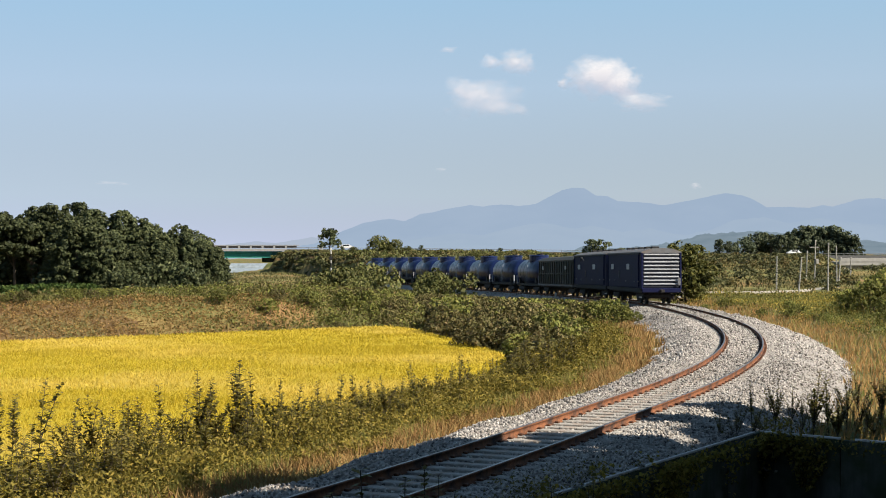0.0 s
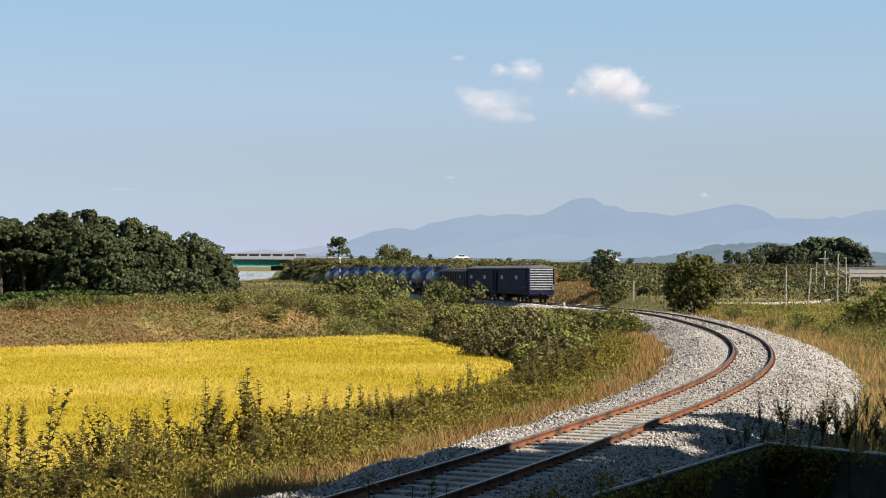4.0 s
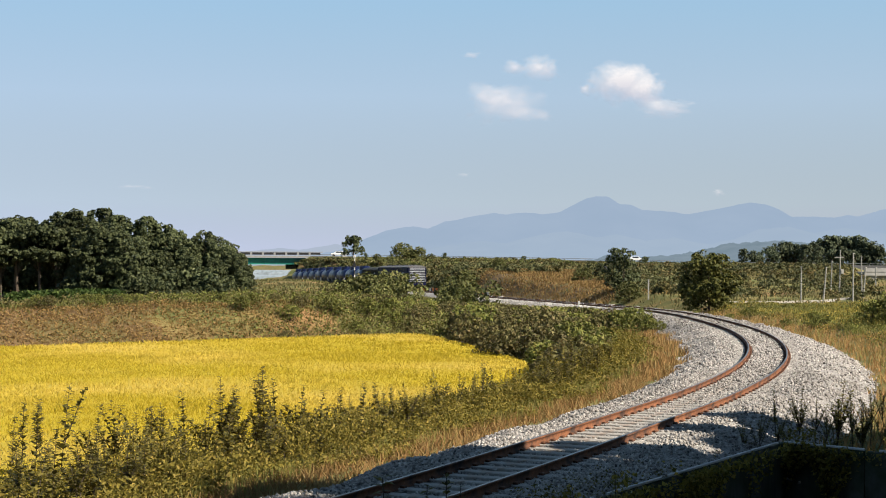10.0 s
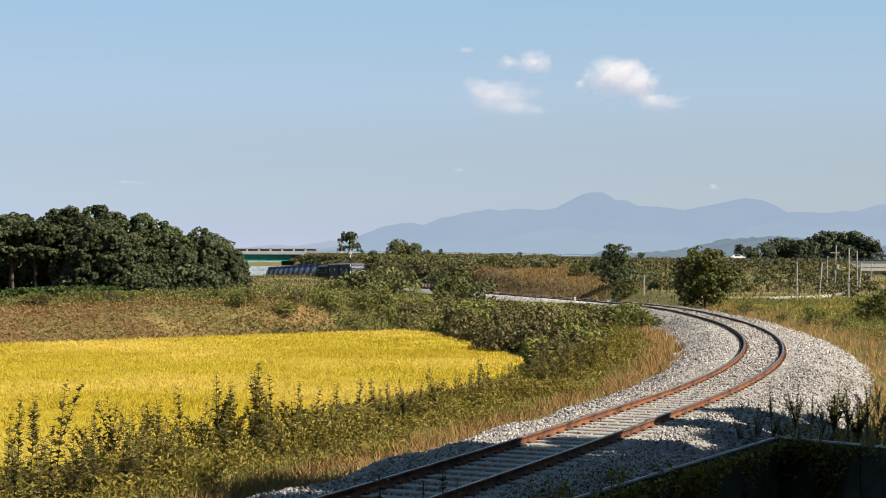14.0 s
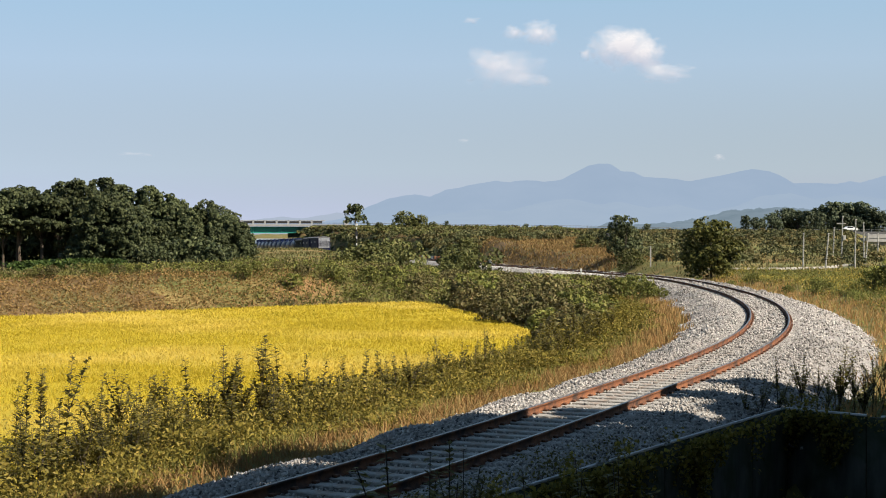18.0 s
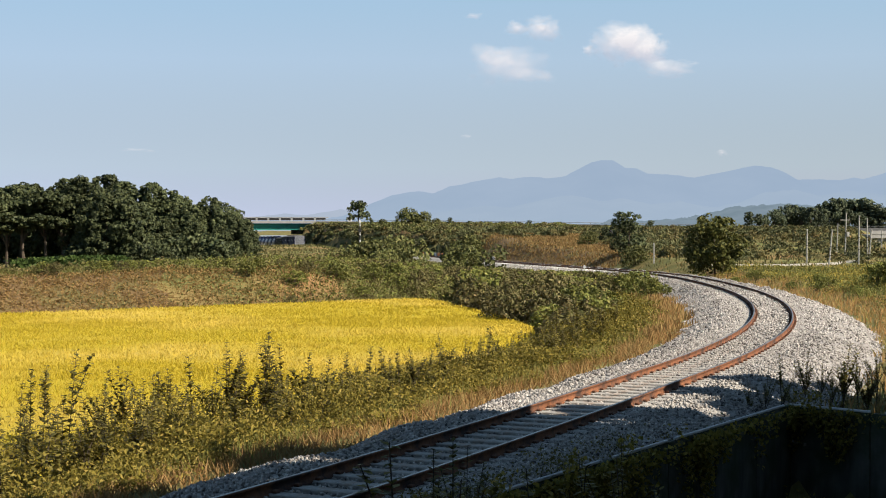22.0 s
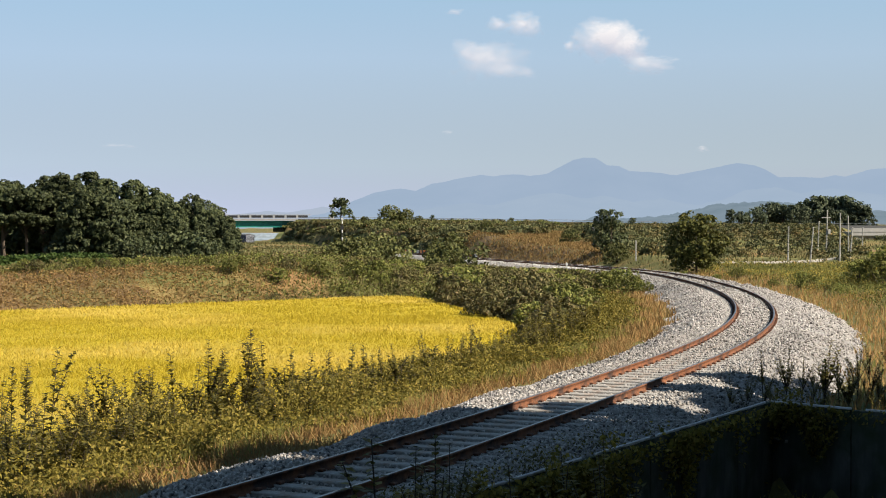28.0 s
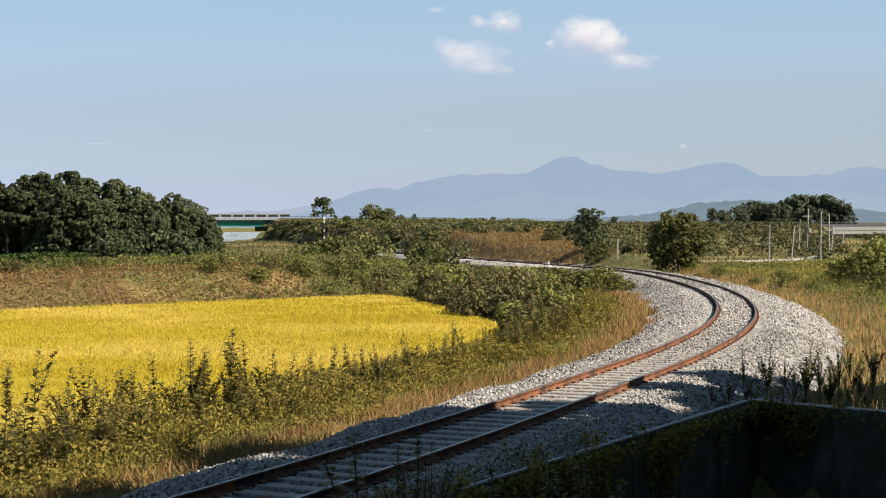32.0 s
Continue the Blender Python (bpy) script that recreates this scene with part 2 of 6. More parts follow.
M_ENDPANEL = surface("shade_dark_wagon_end", (0.0058, 0.0072, 0.0145), (0.0101, 0.0123, 0.0217), 6, 0.7, 0, None, relief=0)
M_BANKSOIL = surface("dry_red_bank_turf", (0.085, 0.053, 0.023), (0.13, 0.082, 0.034), 5, 0.95, 0, (0.10, 0.095, 0.032), 0.56, 0.35, 0.06)
L_RICE = foliage("ripe_rice", [(0.535, 0.405, 0.030), (0.590, 0.455, 0.035), (0.575, 0.440, 0.052), (0.540, 0.420, 0.040)], 0.4, 0.7, 0.07, ((0.530, 0.392, 0.060), (0.575, 0.437, 0.095)))
L_VEG = foliage("fresh_crop_leaves", [(0.0326, 0.058, 0.0145), (0.0544, 0.087, 0.0217), (0.087, 0.116, 0.0326)], 0.3)


# ---- mesh helpers ----
def mesh_np(name, verts, faces, materials, smooth=False):
    """A mesh from arrays; all faces have the same number of corners."""
    me = bpy.data.meshes.new(name)
    verts, faces = np.asarray(verts, np.float32), np.asarray(faces, np.int32)
    k = faces.shape[1]
    me.vertices.add(len(verts))
    me.vertices.foreach_set("co", verts.ravel())
    me.loops.add(faces.size)
    me.loops.foreach_set("vertex_index", faces.ravel())
    me.polygons.add(len(faces))
    me.polygons.foreach_set("loop_start", np.arange(0, faces.size, k, dtype=np.int32))
    me.polygons.foreach_set("loop_total", np.full(len(faces), k, np.int32))
    if smooth:
        me.polygons.foreach_set("use_smooth", np.ones(len(faces), bool))
    me.update(calc_edges=True)
    for m in (materials if isinstance(materials, (list, tuple)) else [materials]):
        me.materials.append(m)
    return me


def empty(name, m=None):
    ob = new(name)
    ob.empty_display_size = 0.3
    if m is not None:
        ob.matrix_world = m
    return ob


def under(ob, parent, m=None):
    ob.parent = parent
    if m is not None:
        ob.matrix_basis = m
    return ob


def part(name, bm, material, parent, label="", m=None, smooth=False):
    """Links a bmesh as one mesh object under a thing or a part."""
    me = bpy.data.meshes.new(name)
    bm.to_mesh(me)
    bm.free()
    me.materials.append(material)
    if smooth:
        for p in me.polygons:
            p.use_smooth = True
    ob = under(new(name, me), parent, m)
    if label:
        ob["label"] = label
    return ob


def box(bm, x0, x1, y0, y1, z0, z1, bevel=0.0):
    r = bmesh.ops.create_cube(bm, size=1.0)
    vs = r["verts"]
    for v in vs:
        v.co = Vector(((x0 + x1) / 2 + v.co.x * (x1 - x0), (y0 + y1) / 2 + v.co.y * (y1 - y0), (z0 + z1) / 2 + v.co.z * (z1 - z0)))
    if bevel:
        es = list({e for v in vs for e in v.link_edges})
        bmesh.ops.bevel(bm, geom=es, offset=bevel, segments=1, affect="EDGES")
    return bm


def boxed(*dims, bevel=0.0):
    return box(bmesh.new(), *dims, bevel=bevel)


def rod(bm, a, b, r0, r1=None, seg=8):
    a, b = Vector(a), Vector(b)
    d = b - a
    r = bmesh.ops.create_cone(bm, cap_ends=True, segments=seg, radius1=r0, radius2=r0 if r1 is None else r1, depth=d.length)
    m = Matrix.Translation((a + b) / 2) @ d.to_track_quat("Z", "Y").to_matrix().to_4x4()
    bmesh.ops.transform(bm, matrix=m, verts=r["verts"])
    return bm


def smoothstep(a, b, x):
    t = np.clip((np.asarray(x, float) - a) / (b - a), 0, 1)
    return t * t * (3 - 2 * t)


# ---- the line of the railway: x, y and height of the rail head ----
LINE = np.array([
    (-62, -90, 0), (-34, -38, 0), (-17.3, -7.5, 0), (-9.2, 7.0, 0), (-5.6, 13.6, 0), (-2.31, 19.7, 0), (-0.09, 24.4, 0), (2.57, 30.25, 0),
    (4.92, 35.8, 0), (7.03, 40.7, 0), (10.2, 49.6, 0), (12.6, 58.3, 0), (14.7, 69.1, 0), (15.95, 80.2, 0), (16.4, 91, 0),
    (16.25, 103, 0), (15.3, 121.5, -0.22), (12.7, 146, -0.58), (9.8, 162.5, -0.75), (6.4, 179, -0.9), (2.65, 198, -1.02), (-1.0, 217, -1.18),
    (-5.9, 242, -1.38), (-11.4, 267, -1.62), (-15.6, 286, -1.85), (-22.6, 317.5, -2.25), (-28.0, 342.5, -2.65), (-33.4, 367.8, -3.1),
    (-38.8, 392.8, -3.5), (-43, 411.6, -3.8), (-58, 480, -4.6), (-84, 600, -5), (-150, 900, -5)], float)


def spline(points, step=0.5):
    """A smooth curve through the points, resampled at even steps."""
    P = np.vstack([2 * points[0] - points[1], points, 2 * points[-1] - points[-2]])
    out = []
    for i in range(1, len(P) - 2):
        p0, p1, p2, p3 = P[i - 1:i + 3]
        t0 = 0.0
        t1 = t0 + np.linalg.norm(p1 - p0) ** 0.5
        t2 = t1 + np.linalg.norm(p2 - p1) ** 0.5
        t3 = t2 + np.linalg.norm(p3 - p2) ** 0.5
        t = np.linspace(t1, t2, 24, endpoint=False)[:, None]
        a1 = (t1 - t) / (t1 - t0) * p0 + (t - t0) / (t1 - t0) * p1
        a2 = (t2 - t) / (t2 - t1) * p1 + (t - t1) / (t2 - t1) * p2
        a3 = (t3 - t) / (t3 - t2) * p2 + (t - t2) / (t3 - t2) * p3
        b1 = (t2 - t) / (t2 - t0) * a1 + (t - t0) / (t2 - t0) * a2
        b2 = (t3 - t) / (t3 - t1) * a2 + (t - t1) / (t3 - t1) * a3
        out.append((t2 - t) / (t2 - t1) * b1 + (t - t1) / (t2 - t1) * b2)
    C = np.vstack(out + [points[-1:]])
    s = np.concatenate([[0], np.cumsum(np.linalg.norm(np.diff(C, axis=0), axis=1))])
    S = np.arange(0, s[-1], step)
    return np.stack([np.interp(S, s, C[:, k]) for k in range(3)], 1)


STEP = 0.5
PATH = spline(LINE, STEP)
for _ in range(40):
    PATH[1:-1] = 0.5 * PATH[1:-1] + 0.25 * (PATH[:-2] + PATH[2:])
TAN = np.gradient(PATH, axis=0)
TAN /= np.linalg.norm(TAN, axis=1)[:, None]
RIGHT = np.stack([TAN[:, 1], -TAN[:, 0], 0 * TAN[:, 0]], 1)
RIGHT /= np.linalg.norm(RIGHT, axis=1)[:, None]


def on_line(s):
    """Point, tangent and right-hand side at s metres along the line."""
    i = np.clip(s / STEP, 0, len(PATH) - 1.001)
    k = int(i)
    a = i - k
    return [Vector(A[k] * (1 - a) + A[k + 1] * a) for A in (PATH, TAN, RIGHT)]


def station(y):
    return float(np.argmin(np.abs(PATH[:, 1] - y)) * STEP)


def offset_from_line(x, y):
    """Signed distance to the right of the centre line, and the rail height there."""
    x, y = np.atleast_1d(np.asarray(x, float)), np.atleast_1d(np.asarray(y, float))
    C = PATH[::4]
    best = np.full(x.shape, 1e18)
    idx = np.zeros(x.shape, int)
    for k in range(len(C)):
        d = (x - C[k, 0]) ** 2 + (y - C[k, 1]) ** 2
        m = d < best
        best[m] = d[m]
        idx[m] = k
    v = np.stack([x - C[idx, 0], y - C[idx, 1]], -1)
    R = RIGHT[::4][idx]
    return v[..., 0] * R[..., 0] + v[..., 1] * R[..., 1], C[idx, 2]


FIELD_Z = -1.75
WALL_A, WALL_B, WALL_C, WALL_D = (-0.7, 18.45), (7.05, 31.0), (9.7, 28.6), (12.2, 29.6)


def field_sides(x, y):
    """How far inside the paddy a place lies (positive inside)."""
    d, _ = offset_from_line(x, y)
    far = (98.2 + 0.77 * np.asarray(x) - np.asarray(y)) / 1.262
    side = (-(np.asarray(x) - 4.5) * 26.5 - (np.asarray(y) - 71.5) * 5.55) / 27.07
    k = 1.2
    return -k * np.log(sum(np.exp(-np.clip(v, -60, 60) / k) for v in (-d - 9.6, far, side))), far


def wobble(x, y, s, seed=0.0):
    return np.sin(x / s + 1.3 * np.sin(y / (1.7 * s) + seed)) * np.cos(y / (1.1 * s) - 0.7 * np.sin(x / (1.4 * s) + 2 * seed))


def ground(x, y):
    """The height of the ground."""
    x, y = np.atleast_1d(np.asarray(x, float)), np.atleast_1d(np.asarray(y, float))
    d, rail = offset_from_line(x, y)
    inside, far = field_sides(x, y)
    # outer side: level scrub that rises to the road
    outer = -0.35 + np.interp(y, [0, 110, 150, 185, 215, 300, 430, 520, 700, 5000], [0, 0.1, 0.4, 1.3, 1.8, 2.2, 2.4, 1.0, -1.5, -6])
    # inner side: paddy, its far bank, the plain with the grove
    bank = smoothstep(-1.5, -7.5, far)
    inner = np.where(far > 0, FIELD_Z, FIELD_Z + bank * (2.35 - 1.3 * smoothstep(-10, -40, far)) * (1 - 0.72 * smoothstep(-10, 1, x)))
    inner = inner + smoothstep(120, 200, y) * (-0.6 - inner) * 0.5 + smoothstep(260, 420, y) * (-2.8)
    outer = outer - 4.0 * smoothstep(438, 470, y) * smoothstep(-15, -35, x)
    outer = outer - 3.2 * smoothstep(0.268, 0.284, x / np.maximum(y, 1)) * smoothstep(185, 240, y) * (1 - smoothstep(440, 600, y))
    h = np.where(d > 0, outer, inner)
    h = h + 0.14 * wobble(x, y, 3.1) * (inside < 0) + 0.35 * wobble(x, y, 17.0, 1.0) * smoothstep(115, 160, y)
    # hill on the outer side of the cutting
    hill = 1.2 * np.exp(-(((x + 14) / 34) ** 2 + ((y - 385) / 90) ** 2)) * (d > 6)
    h = h + hill
    w = smoothstep(4.2, 9.0, np.abs(d))
    h = (rail - 0.78) * (1 - w) + h * w
    # hollow before the retaining wall, and the rise that the viewer stands on
    ux, uy = WALL_B[0] - WALL_A[0], WALL_B[1] - WALL_A[1]
    n = math.hypot(ux, uy)
    right_of = ((x - WALL_A[0]) * uy - (y - WALL_A[1]) * ux) / n
    south = 30.8 - 0.80 * np.clip(x - 7, 0, 2.7) - y
    pit = smoothstep(-1.0, -0.2, right_of) * smoothstep(-1.0, -0.2, south) * (1 - smoothstep(12.0, 13.5, x)) * (y > -15) * smoothstep(1.2, 2.0, d)
    rise = np.interp(np.hypot(x, y), [0, 3.5, 10, 14, 18, 22], [1.9, 1.8, 0.7, -0.5, -1.7, -2.4]) + 0.12 * wobble(x, y, 1.7, 3.0)
    return h * (1 - pit) + rise * pit


def spread(lo, hi, fine_lo, fine_hi, fine, grow=1.16):
    v = list(np.arange(fine_lo, fine_hi + fine / 2, fine))
    s = fine
    while v[-1] < hi:
        s *= grow
        v.append(v[-1] + s)
    s = fine
    while v[0] > lo:
        s *= grow
        v.insert(0, v[0] - s)
    return np.array(v)


def grid_faces(nx, ny):
    i = np.arange(nx - 1)[None, :] + nx * np.arange(ny - 1)[:, None]
    i = i.ravel()
    return np.stack([i, i + 1, i + 1 + nx, i + nx], 1)


def ground_material():
    m, t, b = mat_nodes("scrub_soil_and_turf", 0.95, 0, 0.1)
    fine = noise_tex(t, 5.0, 6, 0.7)
    mid = noise_tex(t, 0.25, 5, 0.6)
    turf = ramp(t, fine, [(0.3, (0.0616, 0.0616, 0.0217)), (0.7, (0.1377, 0.1196, 0.0435))])
    dry = ramp(t, fine, [(0.3, (0.1595, 0.0943, 0.0435)), (0.7, (0.2392, 0.145, 0.0653))])
    col = mix_col(t, ramp(t, mid, [(0.45, (0, 0, 0)), (0.6, (1, 1, 1))]), turf, dry)
    far = ramp(t, noise_tex(t, 0.03, 4, 0.6), [(0.4, (0, 0, 0)), (0.6, (1, 1, 1))])
    col = mix_col(t, far, col, ramp(t, mid, [(0.35, (0.0725, 0.087, 0.029)), (0.65, (0.174, 0.1595, 0.058))]))
    t.links.new(col, b.inputs["Base Color"])
    bump(t, b, fine, 0.8, 0.08)
    return m


M_GROUND = ground_material()
_gx = spread(-4800, 4800, -50, 50, 0.8)
_gy = spread(-400, 4900, -4, 130, 0.8, 1.07)
_X, _Y = np.meshgrid(_gx, _gy)
_Z = ground(_X.ravel(), _Y.ravel())
ground_ob = new("ground", mesh_np("ground", np.stack([_X.ravel(), _Y.ravel(), _Z], 1), grid_faces(len(_gx), len(_gy)), M_GROUND, True))
ground_ob.data.materials.append(M_BANKSOIL)
_F = grid_faces(len(_gx), len(_gy))
_cx, _cy = _X.ravel()[_F].mean(1), _Y.ravel()[_F].mean(1)
_near = (np.abs(_cx) < 60) & (_cy > 50) & (_cy < 260)
_idx = np.zeros(len(_F), np.int32)
_d, _ = offset_from_line(_cx[_near], _cy[_near])
_, _far = field_sides(_cx[_near], _cy[_near])
_x, _y = _cx[_near], _cy[_near]
_rag = 1.2 * wobble(_x, _y, 2.3, 5.0)
_idx[_near] = ((_d < -9) & (_far < 0.4) & (_far > -7.5 + _rag) & (_x < -15.5 + 2 * _rag)) | ((_d > 4) & (_d < 20 + 3 * _rag) & (_x > 2 + _rag) & (_x < 24) & (_y > 158) & (_y < 232))
ground_ob.data.polygons.foreach_set("material_index", _idx)
tagged(ground_ob, "uneven grassy ground with dry patches and scrub soil", "ground", kind="structure")


# ---- the track ----
def sweep(name, profile, s0, s1, step, material, closed=False, smooth=False, clip=False):
    """A profile of (right, up) pairs drawn along the line."""
    S = np.arange(s0, s1, step)
    n = len(profile)
    V = []
    for s in S:
        p, t, r = on_line(s)
        lim = wall_limit(p, r) if clip else 99.0
        for u, v in profile:
            if u > lim:
                u, v = lim, float(np.interp(lim, [a for a, _ in profile], [b for _, b in profile]))
            V.append((p.x + r.x * u, p.y + r.y * u, p.z + v + (float(heaps(s, u)) if clip else 0.0)))
    F = []
    for i in range(len(S) - 1):
        for k in range(n if closed else n - 1):
            j = (k + 1) % n
            F.append((i * n + k, i * n + j, (i + 1) * n + j, (i + 1) * n + k))
    return mesh_np(name, V, F, material, smooth)


def heaps(s, u):
    """The tipped ballast lies in uneven heaps along both shoulders."""
    a = np.abs(u)
    fill = 0.075 * smoothstep(S_FILL, S_FILL + 26, s) * (1 - smoothstep(0.55, 0.68, a))
    return fill + (0.085 * wobble(s, u, 0.9, 2.0) + 0.05 * wobble(s, u, 0.4, 1.0)) * smoothstep(1.5, 2.2, a) * (1 - smoothstep(3.3, 4.2, a))


def wall_limit(p, r):
    """How far the ballast reaches to the right before the retaining wall stops it."""
    if p.y > 36 or p.y < 14:
        return 99.0
    ux, uy = WALL_B[0] - WALL_A[0], WALL_B[1] - WALL_A[1]
    den = r.x * uy - r.y * ux
    u = ((WALL_A[0] - p.x) * uy - (WALL_A[1] - p.y) * ux) / den
    return u - 0.14 if p.y + r.y * u < WALL_B[1] + 0.6 else 99.0


S_NEAR, S_FAR, S_FILL = station(10.0), station(470.0), station(31.0)
track = tagged(empty("railway_track"), "single curving railway track with rusty rails on pale ballast", "railway track", kind="structure")

bed_profile = [(-4.3, -0.98), (-3.6, -0.80), (-3.2, -0.64), (-2.8, -0.48), (-2.35, -0.30), (-2.05, -0.21), (-1.75, -0.165), (-0.9, -0.175), (-0.5, -0.225), (0, -0.225), (0.5, -0.225), (0.9, -0.175), (1.75, -0.15), (2.2, -0.21), (2.6, -0.30), (3.0, -0.44), (3.45, -0.61), (3.9, -0.78), (4.5, -0.95)]
under(new("ballast_bed", sweep("ballast_bed", bed_profile, S_NEAR, S_FAR, 0.5, M_BED, clip=True)), track)["label"] = "pale grey crushed-stone ballast shoulder"

for side in (-1, 1):
    c = side * 0.7525
    prof = [(c - 0.07, -0.172), (c - 0.07, -0.158), (c - 0.012, -0.135), (c - 0.012, -0.045), (c - 0.036, -0.035), (c - 0.036, -0.004),
            (c + 0.036, -0.004), (c + 0.036, -0.035), (c + 0.012, -0.045), (c + 0.012, -0.135), (c + 0.07, -0.158), (c + 0.07, -0.172)]
    rail = under(new("rail", sweep("rail", prof, S_NEAR, S_FAR, 0.5, M_RUST)), track)
    rail["label"] = "rusty brown steel rail"
    head = under(new("rail_head", sweep("rail_head", [(c - 0.026, -0.003), (c - 0.02, 0.0), (c + 0.02, 0.0), (c + 0.026, -0.003)], S_NEAR, S_FAR, 0.5, M_RAILTOP)), rail)
    head["label"] = "dull polished running surface"


# ---- the distance ----
F_PX = 784 / math.tan(radians(16.2))


def away(px, py, z):
    """A place z metres ahead, by its bearing and its height over the horizon."""
    return ((px - 784) / F_PX * z, z, EYE[2] + (394 - py) / F_PX * z)


def ridge(name, line, z, depth, material, rough, label, seed):
    """A mountain chain: a crest with slopes that fall away before and behind."""
    rnd = np.random.RandomState(seed)
    xs = np.linspace(line[0][0], line[-1][0], 420)
    ys = np.interp(xs, [p[0] for p in line], [p[1] for p in line])
    fine = np.convolve(rnd.randn(len(xs) + 4), np.ones(5) / 5, "valid") * rough
    ys = ys + fine
    rows = []
    for q, drop in ((0, 0.0), (-0.25, 0.22), (-0.5, 0.55), (-1.0, 1.1)):
        zz = z + q * depth
        crest = EYE[2] + (394 - ys) / F_PX * z
        jag = np.convolve(rnd.randn(len(xs) + 14), np.ones(15) / 15, "valid") * 0.1 * crest.mean()
        X = (xs - 784) / F_PX * z
        rows.append(np.stack([X, np.full_like(X, zz) + (jag if q else 0), np.maximum(crest * (1 - drop) + (jag if q else 0), -30 if drop > 1 else -5)], 1))
    V = np.vstack(rows)
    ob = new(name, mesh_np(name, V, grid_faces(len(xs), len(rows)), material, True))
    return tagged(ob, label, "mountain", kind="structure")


# far ridges, each with its own painted tone of haze
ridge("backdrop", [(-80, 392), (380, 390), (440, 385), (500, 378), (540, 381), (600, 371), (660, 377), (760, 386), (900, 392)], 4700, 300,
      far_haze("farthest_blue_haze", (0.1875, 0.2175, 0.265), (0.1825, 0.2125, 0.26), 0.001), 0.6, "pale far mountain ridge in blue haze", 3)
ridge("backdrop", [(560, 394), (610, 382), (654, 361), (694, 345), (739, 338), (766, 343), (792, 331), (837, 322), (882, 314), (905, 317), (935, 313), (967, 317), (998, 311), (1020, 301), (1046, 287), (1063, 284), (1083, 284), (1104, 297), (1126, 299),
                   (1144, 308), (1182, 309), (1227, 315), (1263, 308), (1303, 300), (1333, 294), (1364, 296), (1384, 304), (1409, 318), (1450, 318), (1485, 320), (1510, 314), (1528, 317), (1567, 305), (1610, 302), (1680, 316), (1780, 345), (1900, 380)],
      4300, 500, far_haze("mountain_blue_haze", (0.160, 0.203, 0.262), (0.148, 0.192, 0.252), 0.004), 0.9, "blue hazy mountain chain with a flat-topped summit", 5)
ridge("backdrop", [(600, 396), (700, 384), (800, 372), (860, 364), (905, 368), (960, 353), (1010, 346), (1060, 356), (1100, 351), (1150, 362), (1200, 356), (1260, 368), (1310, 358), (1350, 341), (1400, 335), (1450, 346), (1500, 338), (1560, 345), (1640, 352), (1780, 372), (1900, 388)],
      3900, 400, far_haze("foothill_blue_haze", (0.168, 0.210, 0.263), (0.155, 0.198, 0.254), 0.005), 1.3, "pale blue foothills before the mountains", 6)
# low strip added below the girder, pale haze painted over the far fields
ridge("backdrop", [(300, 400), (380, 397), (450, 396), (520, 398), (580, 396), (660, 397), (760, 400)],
      720, 30, far_haze("pale_plain_haze", (0.185, 0.215, 0.25), (0.150, 0.180, 0.205), 0.02), 0.8, "pale strip of painted haze behind the bridge", 9)
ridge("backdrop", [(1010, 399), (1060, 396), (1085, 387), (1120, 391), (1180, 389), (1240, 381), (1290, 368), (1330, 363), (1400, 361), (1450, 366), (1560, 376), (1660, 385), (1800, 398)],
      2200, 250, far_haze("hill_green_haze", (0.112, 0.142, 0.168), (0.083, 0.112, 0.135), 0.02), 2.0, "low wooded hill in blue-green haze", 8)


def cloud_material(name, seed, dense):
    m, t, b = mat_nodes(name, 1, 0, 0)
    tc = t.nodes.new("ShaderNodeTexCoord")
    ln = t.nodes.new("ShaderNodeVectorMath")
    ln.operation = "LENGTH"
    t.links.new(tc.outputs["Object"], ln.inputs[0])
    nz = t.nodes.new("ShaderNodeTexNoise")
    nz.noise_dimensions = "4D"
    nz.inputs["Scale"].default_value, nz.inputs["Detail"].default_value, nz.inputs["Roughness"].default_value, nz.inputs["W"].default_value = 2.1, 9, 0.58, seed
    t.links.new(tc.outputs["Object"], nz.inputs["Vector"])
    sub = t.nodes.new("ShaderNodeMath")
    sub.operation = "MULTIPLY_ADD"
    sub.inputs[1].default_value, sub.inputs[2].default_value = -0.62, dense
    t.links.new(ln.outputs["Value"], sub.inputs[0])
    add = t.nodes.new("ShaderNodeMath")
    add.operation = "ADD"
    t.links.new(sub.outputs[0], add.inputs[0])
    t.links.new(nz.outputs["Fac"], add.inputs[1])
    al = ramp(t, add.outputs[0], [(0.5, (0, 0, 0)), (1.08, (1, 1, 1))])
    sep = t.nodes.new("ShaderNodeSeparateXYZ")
    t.links.new(tc.outputs["Object"], sep.inputs[0])
    mr = t.nodes.new("ShaderNodeMapRange")
    mr.inputs[1].default_value, mr.inputs[2].default_value = -0.6, 0.35
    t.links.new(sep.outputs["Z"], mr.inputs[0])
    # bright top and shaded base are painted as a glowing gradient
    col = ramp(t, mr.outputs[0], [(0.0, (0.265, 0.265, 0.305)), (1.0, (0.425, 0.41, 0.41))])
    em = t.nodes.new("ShaderNodeEmission")
    t.links.new(col, em.inputs[0])
    tp = t.nodes.new("ShaderNodeBsdfTransparent")
    mx = t.nodes.new("ShaderNodeMixShader")
    t.links.new(al, mx.inputs[0])
    t.links.new(tp.outputs[0], mx.inputs[1])
    t.links.new(em.outputs[0], mx.inputs[2])
    t.links.new(mx.outputs[0], t.nodes["Material Output"].inputs[0])
    return m


